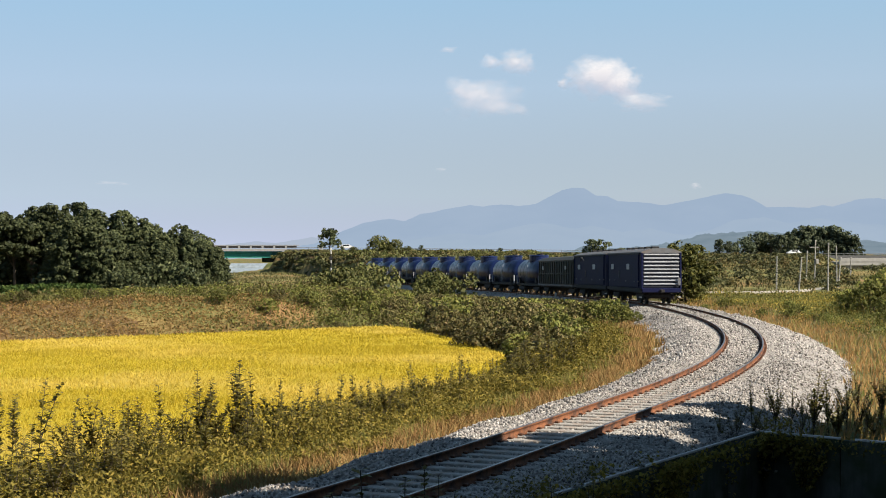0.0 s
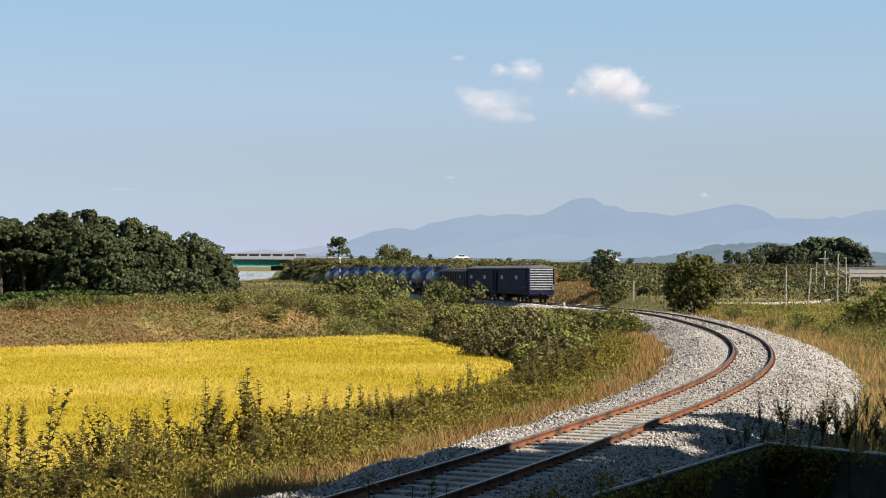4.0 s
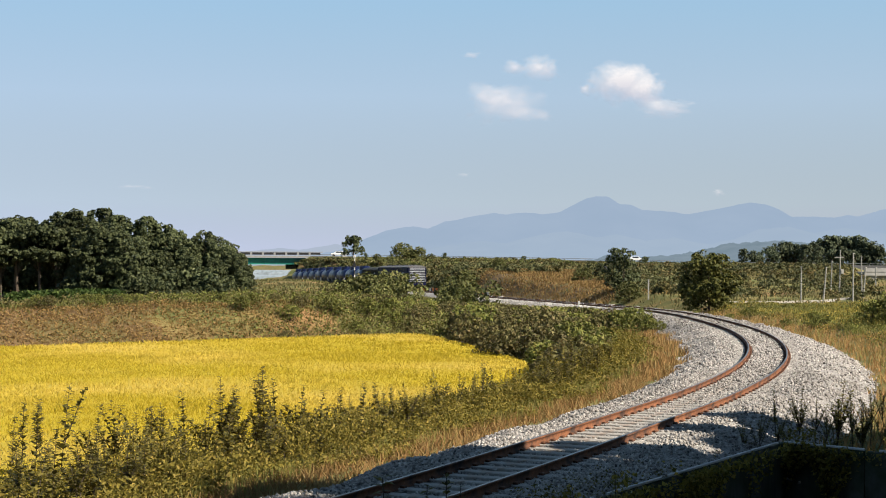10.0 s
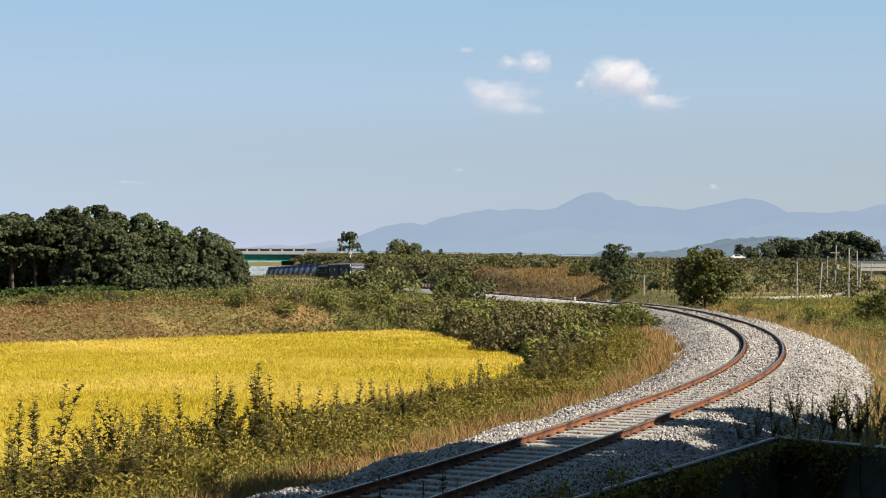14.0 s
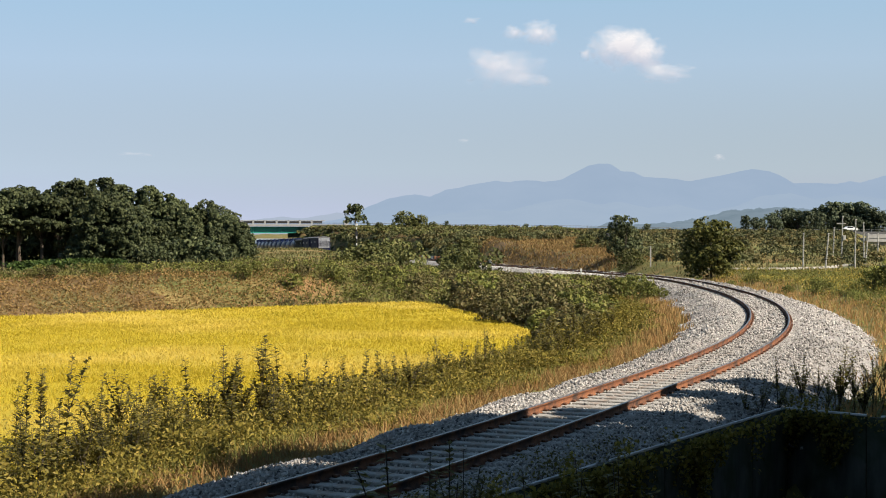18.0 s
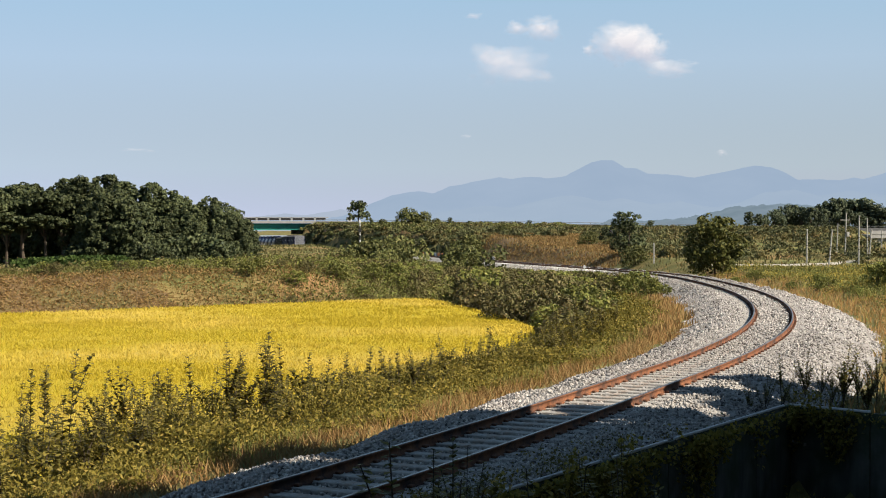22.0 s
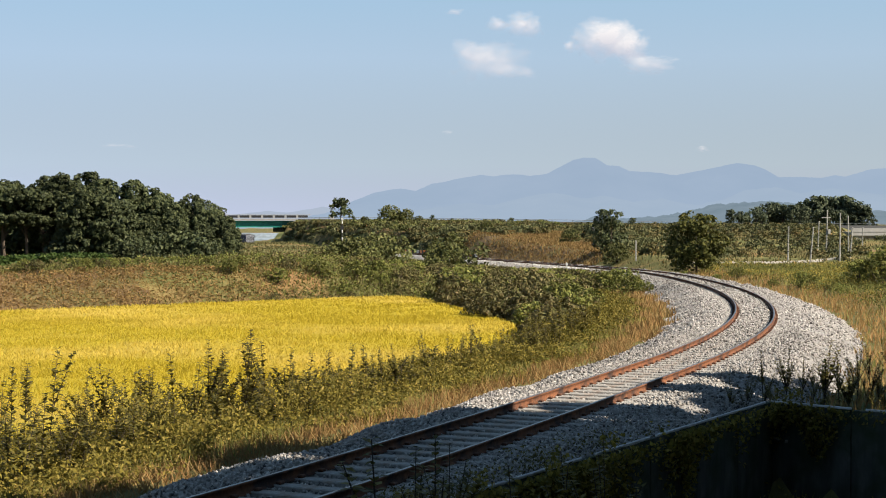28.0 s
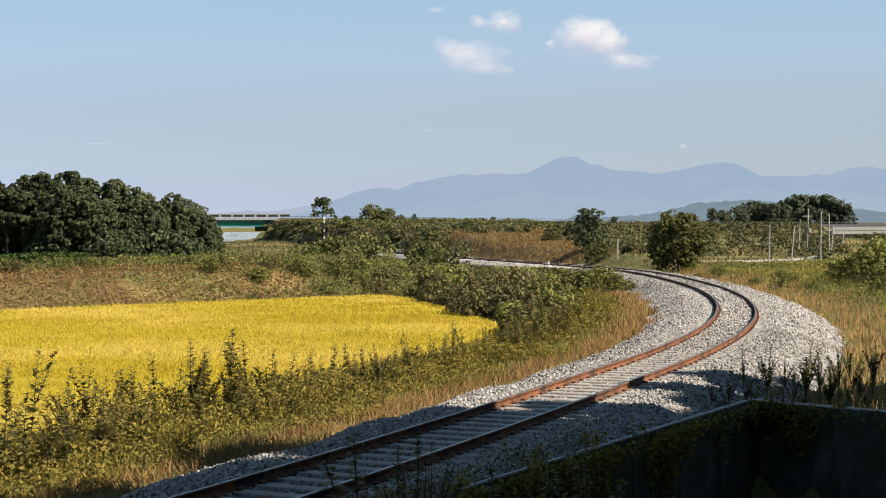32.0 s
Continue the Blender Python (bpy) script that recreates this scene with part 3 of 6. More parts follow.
clouds = []
for k, (px, py, w, h, dense, seed) in enumerate([(1106, 74, 66, 40, 0.64, 1.0), (1140, 88, 46, 36, 0.55, 9.4), (1176, 121, 90, 32, 0.36, 2.2), (960, 52, 50, 33, 0.46, 3.1), (912, 50, 34, 26, 0.36, 6.6), (934, 132, 88, 40, 0.25, 4.4), (862, 100, 80, 44, 0.23, 5.2), (900, 112, 130, 76, 0.25, 1.7),
                                                 (1037, 88, 26, 22, 0.30, 7.9), (836, 28, 34, 13, 0.28, 2.9), (245, 266, 60, 9, 0.22, 6.0), (825, 242, 34, 12, 0.20, 7.3), (1275, 270, 30, 16, 0.20, 8.8)]):
    x, y, z = away(px, py, 4800)
    s = 4800 / F_PX
    bm = bmesh.new()
    bmesh.ops.create_grid(bm, x_segments=8, y_segments=8, size=1.5)
    bmesh.ops.rotate(bm, verts=bm.verts, matrix=Matrix.Rotation(radians(90), 3, "X"))
    for v in bm.verts:
        v.co.y += 0.25 * (v.co.x ** 2 + v.co.z ** 2)
    me = bpy.data.meshes.new("cloud")
    bm.to_mesh(me)
    bm.free()
    me.materials.append(cloud_material("cloud_vapour", seed, dense))
    ob = new("cloud", me)
    ob.scale = (w * s, 20, h * s)
    ob.location = (x, y, z)
    tagged(ob, "small white fair-weather cloud with a grey base" if k < 2 else "thin faint wisp of white cloud", "cloud", "clouds over the mountains", "structure")
    clouds.append(ob)


# ---- the road bridge ----
def road_bridge():
    root = tagged(empty("road_bridge", pose(-55, 432, 0)), "road bridge with a green steel girder and pale parapet", "bridge")
    # local x runs along the bridge to the abutment at x = 19
    part("girder", boxed(-420, 17.6, -0.4, 0.4, 1.5, 3.35), M_GIRDER, root, "green painted plate girder")
    part("girder", boxed(-420, 17.6, 7.0, 7.8, 1.5, 3.35), M_GIRDER, root, "green painted plate girder")
    for x in range(-26, 17, 4):
        part("stiffener", boxed(x - 0.1, x + 0.1, -0.55, -0.4, 1.55, 3.3), M_GIRDER, root)
    part("deck", boxed(-420, 30, -1.6, 9.0, 3.42, 3.87), M_PARAPET, root, "pale concrete deck edge")
    part("kerb", boxed(-420, 30, -1.6, -1.25, 3.87, 4.0), M_PARAPET, root)
    for k in range(28):
        x = -70.5 + k * 3.3
        part("parapet_panel", boxed(x + 0.35, x + 3.05, -1.55, -1.35, 4.22, 4.9), M_UNDER, root, "dark railing panel")
        part("parapet_post", boxed(x - 0.2, x + 0.3, -1.6, -1.3, 4.1, 5.05), M_PARAPET, root)
    part("top_rail", boxed(-75, 22.4, -1.6, -1.3, 4.95, 5.12), M_PARAPET, root)
    part("abutment", boxed(17.6, 22.5, -2.2, 9.2, -5, 3.35), M_PARAPET, root, "pale concrete abutment")
    # the dark below the girder's end is painted by this block's colour
    part("bearing_wall", boxed(11.5, 17.5, 2.0, 7.0, 0.2, 1.48), M_OLDWALL, root, "bridge seat, shade put into its near-black concrete")
    part("pier", boxed(-40, -38, 0, 7, -8, 1.5), M_CONC, root)
    for _px in range(-400, -60, 34):
        part("pier", boxed(_px, _px + 2, 0, 7, -8, 1.5), M_CONC, root)
    return root


road_bridge()


def far_road():
    """The road on its low bank, from the bridge to the far side."""
    V, F = [], []
    pts = [(-36, 433), (0, 436), (40, 440), (90, 446), (150, 452), (230, 460), (400, 470), (700, 480)]
    top = [3.9, 3.6, 3.1, 2.15, 1.9, 1.8, 1.8, 1.8]
    for (x, y), h in zip(pts, top):
        V += [(x, y - 9, h - 4.5), (x, y - 4.2, h - 0.15), (x, y - 4, h), (x, y + 4, h), (x, y + 10, h - 4)]
    for i in range(len(pts) - 1):
        for k in range(4):
            F.append((i * 5 + k, (i + 1) * 5 + k, (i + 1) * 5 + k + 1, i * 5 + k + 1))
    ob = new("road", mesh_np("road", V, F, M_ROAD))
    tagged(ob, "distant asphalt road on a low bank", "road", kind="structure")
    rail = tagged(empty("guard_rail"), "pale steel guard rail along the distant road", "guard rail")
    bm = bmesh.new()
    for i in range(len(pts) - 1):
        (x0, y0), (x1, y1) = pts[i], pts[i + 1]
        rod(bm, (x0, y0 - 3.9, top[i] + 0.5), (x1, y1 - 3.9, top[i + 1] + 0.5), 0.06, seg=4)
    part("beam", bm, M_STEEL, rail)
    for k in range(60):
        x = -30 + k * 6
        y = np.interp(x, [p[0] for p in pts], [p[1] for p in pts]) - 3.8
        h = np.interp(x, [p[0] for p in pts], top)
        part("post", boxed(x - 0.08, x + 0.08, y - 0.08, y + 0.08, h - 0.1, h + 0.48), M_STEEL, rail)
    return pts, top


ROAD_PTS, ROAD_TOP = far_road()


def greenhouse(x, y, w, length):
    """A long plastic tunnel on hoops."""
    root = tagged(empty("greenhouse", pose(x, y, float(ground(x, y)[0]))), "long pale plastic tunnel greenhouse in the fields", "greenhouse", "greenhouses beyond the bridge")
    bm = bmesh.new()
    prof = [(w / 2 * math.cos(a), 2.9 * math.sin(a)) for a in np.linspace(0, math.pi, 11)]
    rings = [[bm.verts.new((yy, px, max(0, pz))) for px, pz in prof] for yy in (0, length)]
    for k in range(10):
        bm.faces.new((rings[0][k], rings[0][k + 1], rings[1][k + 1], rings[1][k]))
    bm.faces.new(rings[0])
    bm.faces.new(rings[1][::-1])
    part("cover", bm, M_PLASTIC, root, "pale plastic cover")
    for k in range(5):
        part("hoop", boxed(length * k / 4 - 0.1, length * k / 4 + 0.1, -w / 2 - 0.05, -w / 2 + 0.05, 0, 1.4), M_CONC, root)


for _x, _y in ((-80, 605), (-56, 605), (-84, 622), (-60, 622), (-67, 530), (-70, 548), (-46, 536), (-68, 566), (-88, 640), (-92, 662), (-60, 655), (-84, 690), (-120, 650)):
    greenhouse(_x, _y, 8, 26)


# ---- the goods train ----
def bogie(parent, y, gauge=0.7525, r=0.43):
    b = part("bogie", boxed(-1.05, 1.05, y - 1.25, y + 1.25, 0.42, 0.66, bevel=0.04), M_UNDER, parent, "black cast bogie frame")
    for s in (-1, 1):
        bm = boxed(s * 1.02 - 0.06, s * 1.02 + 0.06, y - 1.1, y + 1.1, 0.30, 0.55, bevel=0.03)
        part("side_frame", bm, M_UNDER, b)
    for dy in (-0.87, 0.87):
        bm = bmesh.new()
        for s in (-1, 1):
            rod(bm, (s * gauge - 0.07, y + dy, r), (s * gauge + 0.07, y + dy, r), r, seg=18)
        rod(bm, (-0.95, y + dy, r), (0.95, y + dy, r), 0.08, seg=8)
        part("wheelset", bm, M_UNDER, b)
    return b


def coupler(parent, y, s):
    bm = boxed(-0.12, 0.12, min(y, y + s * 0.5), max(y, y + s * 0.5), 0.78, 0.98, bevel=0.02)
    part("coupler", bm, M_UNDER, parent)


def box_wagon():
    """14.4 m pitch; its rear end at y = 0, the front at y = 13.7."""
    L, W = 13.6, 1.29
    root = tagged(empty("box_wagon"), "dark blue steel covered goods wagon with pale ribbed end", "goods wagon", "wagons of the goods train")
    part("underframe", boxed(-1.25, 1.25, 0.25, L - 0.25, 0.72, 1.05, bevel=0.03), M_UNDER, root)
    body = part("body", boxed(-W, W, 0.12, L - 0.12, 1.03, 3.42, bevel=0.03), M_BOXBLUE, root, "dark blue steel body")
    bm = bmesh.new()
    prof = [(-W - 0.06, 3.40), (-W - 0.06, 3.48), (-0.75, 3.68), (0, 3.74), (0.75, 3.68), (W + 0.06, 3.48), (W + 0.06, 3.40)]
    rings = [[bm.verts.new((x, y, z)) for x, z in prof] for y in (0.02, L - 0.02)]
    for k in range(6):
        bm.faces.new((rings[0][k], rings[0][k + 1], rings[1][k + 1], rings[1][k]))
    bm.faces.new(rings[0][::-1])
    bm.faces.new(rings[1])
    roof = part("roof", bm, M_ROOFGREY, root, "dusty grey sheet roof")
    for y in (2.2, 4.6, 6.8, 9.0, 11.4):
        part("roof_vent", boxed(-0.25, 0.25, y - 0.3, y + 0.3, 3.70, 3.86, bevel=0.03), M_UNDER, roof)
    for s, y in ((-1, 0.10), (1, L - 0.10)):
        # shade between the ribs is put into this near-black sheet
        part("end_panel", boxed(-W + 0.07, W - 0.07, y - 0.015, y + 0.015, 1.12, 3.38), M_ENDPANEL, body, "recessed end sheet, dark with the ribs' shade painted in")
        for k in range(9):
            z = 1.28 + k * 0.245
            bm = bmesh.new()
            a, b = sorted((y, y + s * 0.10))
            box(bm, -W + 0.10, W - 0.10, a, b, z, z + 0.105, bevel=0.03)
            part("end_rib", bm, M_RIBWHITE, body, "pale horizontal pressed rib")
        for sx in (-1, 1):
            part("corner_post", boxed(sx * W - 0.06, sx * W + 0.06, y - 0.08, y + 0.08, 1.0, 3.44, bevel=0.02), M_BOXBLUE, body)
    part("end_ladder", boxed(W - 0.22, W - 0.04, -0.12, -0.06, 1.25, 1.75, bevel=0.02), M_ROOFGREY, body, "grey hand-brake stand")
    part("buffer_beam", boxed(-W, W, -0.02, 0.14, 0.78, 1.06, bevel=0.02), M_BOXBLUE, root)
    for sx in (-1, 1):
        d = part("sliding_door", boxed(sx * (W + 0.02) - 0.05, sx * (W + 0.02) + 0.05, 1.1, 8.6, 1.1, 3.3, bevel=0.02), M_BOXBLUE, body, "dark blue sliding steel door")
        part("door_handle", boxed(sx * (W + 0.10) - 0.03, sx * (W + 0.10) + 0.03, 8.2, 8.3, 1.7, 2.2), M_ROOFGREY, d, "grey steel door handle")
        part("door_rail", boxed(sx * (W + 0.05) - 0.04, sx * (W + 0.05) + 0.04, 0.9, L - 0.4, 3.31, 3.38), M_UNDER, body, "black upper door rail")
        part("door_gap", boxed(sx * (W + 0.01) - 0.012, sx * (W + 0.01) + 0.012, 8.62, 8.9, 1.1, 3.3), M_UNDER, body, "black gap beside the door")
        for y in (1.0, 2.4, 5.6, 10.2, 12.4):
            part("hinge", boxed(sx * (W + 0.09) - 0.02, sx * (W + 0.09) + 0.02, y - 0.12, y + 0.12, 1.45, 1.55), M_ROOFGREY, body)
        for y in (4.9, 11.2):
            part("stencil_panel", boxed(sx * (W + 0.078) - 0.008, sx * (W + 0.078) + 0.008, y - 0.5, y + 0.5, 2.3, 2.68), M_PALE, body, "pale square stencil panel")
        part("sole_bar", boxed(sx * 1.33 - 0.05, sx * 1.33 + 0.05, 0.2, L - 0.2, 0.82, 1.04), M_UNDER, root)
        part("step", boxed(sx * 1.3 - 0.05, sx * 1.3 + 0.05, 0.35, 0.8, 0.42, 0.5), M_PALE, root)
    bogie(root, 2.2)
    bogie(root, L - 2.2)
    coupler(root, 0.0, -1)
    coupler(root, L, 1)
    return root


def ribbed_wagon():
    L, W = 15.2, 1.36
    root = tagged(empty("ribbed_wagon"), "faded olive covered wagon with vertical ribs", "goods wagon", "wagons of the goods train")
    part("underframe", boxed(-1.2, 1.2, 0.2, L - 0.2, 0.72, 1.02, bevel=0.03), M_UNDER, root)
    body = part("body", boxed(-W, W, 0.12, L - 0.12, 1.0, 3.1, bevel=0.03), M_OLIVE, root, "faded olive body")
    bm = bmesh.new()
    prof = [(-W, 3.06), (-W - 0.02, 3.12), (-0.95, 3.38), (0, 3.5), (0.95, 3.38), (W + 0.02, 3.12), (W, 3.06)]
    rings = [[bm.verts.new((x, y, z)) for x, z in prof] for y in (0.05, L - 0.05)]
    for k in range(6):
        bm.faces.new((rings[0][k], rings[0][k + 1], rings[1][k + 1], rings[1][k]))
    bm.faces.new(rings[0][::-1])
    bm.faces.new(rings[1])
    part("roof", bm, M_OLIVE, root, "dull olive curved roof")
    for sx in (-1, 1):
        for k in range(15):
            y = 0.6 + k * (L - 1.2) / 14
            part("side_rib", boxed(sx * (W + 0.05) - 0.05, sx * (W + 0.05) + 0.05, y - 0.09, y + 0.09, 1.05, 3.02, bevel=0.015), M_OLIVE, body)
        part("waist_rail", boxed(sx * (W + 0.04) - 0.04, sx * (W + 0.04) + 0.04, 0.3, L - 0.3, 1.9, 2.02), M_OLIVE, body)
        part("sole_bar", boxed(sx * 1.33 - 0.06, sx * 1.33 + 0.06, 0.2, L - 0.2, 0.84, 1.0), M_ROOFGREY, root, "pale grey sole bar")
        for y in (2.6, 12.6):
            part("stencil_panel", boxed(sx * (W + 0.11) - 0.006, sx * (W + 0.11) + 0.006, y - 0.3, y + 0.3, 2.3, 2.62), M_PALE, body)
    bogie(root, 2.0)
    bogie(root, L - 2.0)
    coupler(root, 0.0, -1)
    coupler(root, L, 1)
    return root


def tank_wagon():
    L, R = 9.95, 1.26
    root = tagged(empty("tank_wagon"), "glossy blue cylindrical tank wagon with a filler dome", "tank wagon", "wagons of the goods train")
    part("underframe", boxed(-1.15, 1.15, 0.15, L - 0.15, 0.74, 1.0, bevel=0.03), M_UNDER, root)
    bm = bmesh.new()
    zc, seg = 2.06, 28
    prof = [(0.55, 0.0), (0.58, 0.45), (0.72, 0.95), (0.98, R), (L - 0.98, R), (L - 0.72, 0.95), (L - 0.58, 0.45), (L - 0.55, 0.0)]
    rings = [[bm.verts.new((max(r, 0.02) * math.cos(6.28318 * k / seg), y, zc + max(r, 0.02) * math.sin(6.28318 * k / seg))) for k in range(seg)] for y, r in prof]
    for a, b in zip(rings[:-1], rings[1:]):
        for k in range(seg):
            bm.faces.new((a[k], b[k], b[(k + 1) % seg], a[(k + 1) % seg]))
    bm.faces.new(rings[0])
    bm.faces.new(rings[-1][::-1])
    bmesh.ops.recalc_face_normals(bm, faces=bm.faces)
    tank = part("tank", bm, M_TANK, root, "glossy blue riveted barrel", smooth=True)
    for y in (2.3, 3.7, L - 3.7, L - 2.3):
        bm = bmesh.new()
        rr = R + 0.025
        a = [bm.verts.new((rr * math.cos(6.28318 * k / 28), y - 0.05, zc + rr * math.sin(6.28318 * k / 28))) for k in range(28)]
        b = [bm.verts.new((rr * math.cos(6.28318 * k / 28), y + 0.05, zc + rr * math.sin(6.28318 * k / 28))) for k in range(28)]
        for k in range(28):
            bm.faces.new((a[k], b[k], b[(k + 1) % 28], a[(k + 1) % 28]))
        part("strap", bm, M_UNDER, tank)
    bm = bmesh.new()
    rod(bm, (0, L / 2, zc + R - 0.3), (0, L / 2, zc + R + 0.34), 0.94, seg=22)
    dome = part("dome", bm, M_TANK, tank, "tall blue filler dome")
    part("lid", rod(bmesh.new(), (0, L / 2, zc + R + 0.344), (0, L / 2, zc + R + 0.44), 1.0, 0.9, seg=22), M_TANK, dome, "flat blue dome lid")
    part("hatch", rod(bmesh.new(), (0.2, L / 2, zc + R + 0.444), (0.2, L / 2, zc + R + 0.56), 0.26, seg=12), M_UNDER, dome)
    for sx in (-1, 1):
        bm = bmesh.new()
        for dy in (-0.2, 0.2):
            rod(bm, (sx * 1.28, L / 2 + dy, 1.0), (sx * 1.30, L / 2 + dy, zc + 0.4), 0.025, seg=5)
            rod(bm, (sx * 1.30, L / 2 + dy, zc + 0.4), (sx * 0.95, L / 2 + dy, zc + R), 0.025, seg=5)
        part("ladder", bm, M_RIBWHITE, root, "pale steel ladder")
        for y in (1.5, L - 1.5):
            part("saddle", boxed(sx * 0.85 - 0.35, sx * 0.85 + 0.35, y - 0.25, y + 0.25, 0.95, 1.55, bevel=0.03), M_UNDER, root)
        for y in (0.3, L - 0.3):
            part("end_post", boxed(sx * 1.15 - 0.04, sx * 1.15 + 0.04, y - 0.04, y + 0.04, 0.9, 1.75), M_RIBWHITE, root)
    bogie(root, 1.9)
    bogie(root, L - 1.9)
    coupler(root, 0.0, -1)
    coupler(root, L, 1)
    return root


TRAIN_S0 = station(101.6)
TRAIN_V = 12.9
TRAIN = []
_first_box = box_wagon()
_ribbed = ribbed_wagon()
_first_tank = tank_wagon()
_s = -0.9
for kind in ["box", "box", "rib"] + ["tank"] * 10:
    pitch, ob = {"box": (14.0, _first_box), "rib": (15.8, _ribbed), "tank": (10.55, _first_tank)}[kind]
    if any(w is ob for w, _, _ in TRAIN):
        ob = copy_thing(ob, Matrix.Identity(4))
    TRAIN.append((ob, _s, pitch - 0.5))
    _s += pitch


def wagon_pose(s, length):
    a, _, _ = on_line(s + 2.0)
    b, _, _ = on_line(s + length - 2.0)
    d = (b - a).normalized()
    side = d.cross(Vector((0, 0, 1))).normalized()
    up = side.cross(d)
    m = Matrix((side, d, up)).transposed().to_4x4()
    m.translation = a - d * 2.0
    return m


# ---- plants: leaves, blades, stems ----
def unit(v):
    return v / np.maximum(np.linalg.norm(v, axis=1), 1e-9)[:, None]


def leaf_quads(P, size, rnd, up=0.5, slim=0.5, out=None):
    """One pointed leaf at each place, turned towards the outside of its clump where that is given."""
    n = len(P)
    nor = unit(rnd.randn(n, 3) + (0, 0, up)) if out is None else unit(rnd.randn(n, 3) * 0.45 + out + (0, 0, up * 0.4))
    u = unit(np.cross(nor, rnd.randn(n, 3)))
    v = np.cross(nor, u)
    s = np.broadcast_to(size, (n,))[:, None] * rnd.uniform(0.65, 1.3, (n, 1))
    bend = nor * s * 0.14
    V = np.stack([P - u * s * 0.5, P + v * s * slim * 0.5 + bend, P + u * s * 0.5, P - v * s * slim * 0.5 + bend], 1)
    return V.reshape(-1, 3)


def quads(n):
    return np.arange(4 * n).reshape(n, 4)


def lobes(rnd, count, rx, z0, z1, r_lobe, per, thick=0.35):
    """Leaf places on many uneven lobes that together make a crown with gaps, from height z0 to z1."""
    z = rnd.uniform(-0.95, 0.95, count)
    z[:2] = (0.97, 0.85)
    ang = rnd.uniform(0, 6.283, count)
    r = np.sqrt(np.clip(1 - np.where(z < 0, 0.55, 1.0) * z * z, 0, 1)) * rnd.uniform(0.25, 1, count) ** 0.5
    R = r_lobe * rnd.uniform(0.65, 1.2, count)
    mid, half = (z0 + z1) / 2, max((z1 - z0) / 2 - r_lobe * 0.75, 0.1)
    C = np.stack([np.cos(ang) * r * rx, np.sin(ang) * r * rx, mid + z * half], 1)
    places, outward = [], []
    for c, q in zip(C, R):
        k = unit(rnd.randn(per, 3))
        outward.append(k)
        k = k * (1 - thick * rnd.rand(per, 1) ** 1.5) * q
        k[:, 2] *= 0.8
        places.append(k + c)
    return np.vstack(places), C, np.vstack(outward)


def tufted(rnd, n_big, rx, z0, z1, r_big, tufts, r_tuft, per, leaf, flat=1.0):
    """Leaf places, outward directions and leaf sizes of a crown: large lobes set with small tufts, dark gaps between them."""
    _, C, _ = lobes(rnd, n_big, rx, z0, z1, r_big, 1)
    R = r_big * rnd.uniform(0.7, 1.15, n_big)
    places, outward, size = [], [], []
    for i, (c, q) in enumerate(zip(C, R)):
        k = unit(rnd.randn(tufts, 3) + (0, 0, 0.3))
        T = c + k * (q * rnd.uniform(0.78, 1.12, (tufts, 1))) * (1, 1, flat)
        buried = np.zeros(tufts, bool)
        for j in range(n_big):
            if j != i:
                buried |= np.linalg.norm((T - C[j]) / (1, 1, flat), axis=1) < 0.72 * R[j]
        for t, out in zip(T[~buried], k[~buried]):
            e = unit(rnd.randn(per, 3) + out * 0.5 + (0, 0, 0.25))
            r = r_tuft * rnd.uniform(0.6, 1.25)
            places.append(t + e * (r * rnd.uniform(0.7, 1.05, (per, 1))) * (1, 1, 0.8 * (0.55 + 0.45 * flat)))
            outward.append(e)
            size.append(np.full(per, leaf))
        core = max(6, tufts // 2)
        e = unit(rnd.randn(core, 3))
        places.append(c + e * q * rnd.uniform(0.2, 0.7, (core, 1)) * (1, 1, flat))
        outward.append(e)
        size.append(np.full(core, leaf * 1.8))
    return np.vstack(places), C, np.vstack(outward), np.concatenate(size)


def stems_mesh(name, pairs, material):
    bm = bmesh.new()
    for a, b, r0, r1 in pairs:
        rod(bm, a, b, r0, r1, 6)
    me = bpy.data.meshes.new(name)
    bm.to_mesh(me)
    bm.free()
    me.materials.append(material)
    return me


def tree(name, label, seed, height, spread_r, leaf, n_big, tufts, per, leaf_mat, trunk_r=0.16, base=0.25, r_big=None, r_tuft=0.5, flat=1.0, group="", category="tree"):
    rnd = np.random.RandomState(seed)
    root = tagged(empty(name), label, category, group)
    r_big = r_big or spread_r * 0.42
    P, C, N, size = tufted(rnd, n_big, max(spread_r - r_big * 0.8, 0.2), base * height, height, r_big, tufts, r_tuft, per, leaf, flat)
    over = P[:, 2] > 0.03 * height
    P, N, size = P[over], N[over], size[over]
    pairs = []
    lean = rnd.uniform(-0.06, 0.06, 2) * height
    mid = Vector((lean[0], lean[1], height * (base + 0.25)))
    pairs.append(((0, 0, -0.15), tuple(mid), trunk_r, trunk_r * 0.6))
    pairs.append((tuple(mid), (lean[0] * 1.6, lean[1] * 1.6, height * 0.86), trunk_r * 0.6, trunk_r * 0.15))
    for c in C[rnd.permutation(len(C))[:9]]:
        q = rnd.uniform(0.35, 0.95)
        pairs.append((tuple(mid * q), tuple(c), trunk_r * 0.38, trunk_r * 0.1))
    under(new("trunk", stems_mesh("trunk", pairs, M_BARK)), root)
    under(new("crown", mesh_np("crown", leaf_quads(P, size, rnd, 0.6, 0.85, N), quads(len(P)), leaf_mat)), root)
    return root


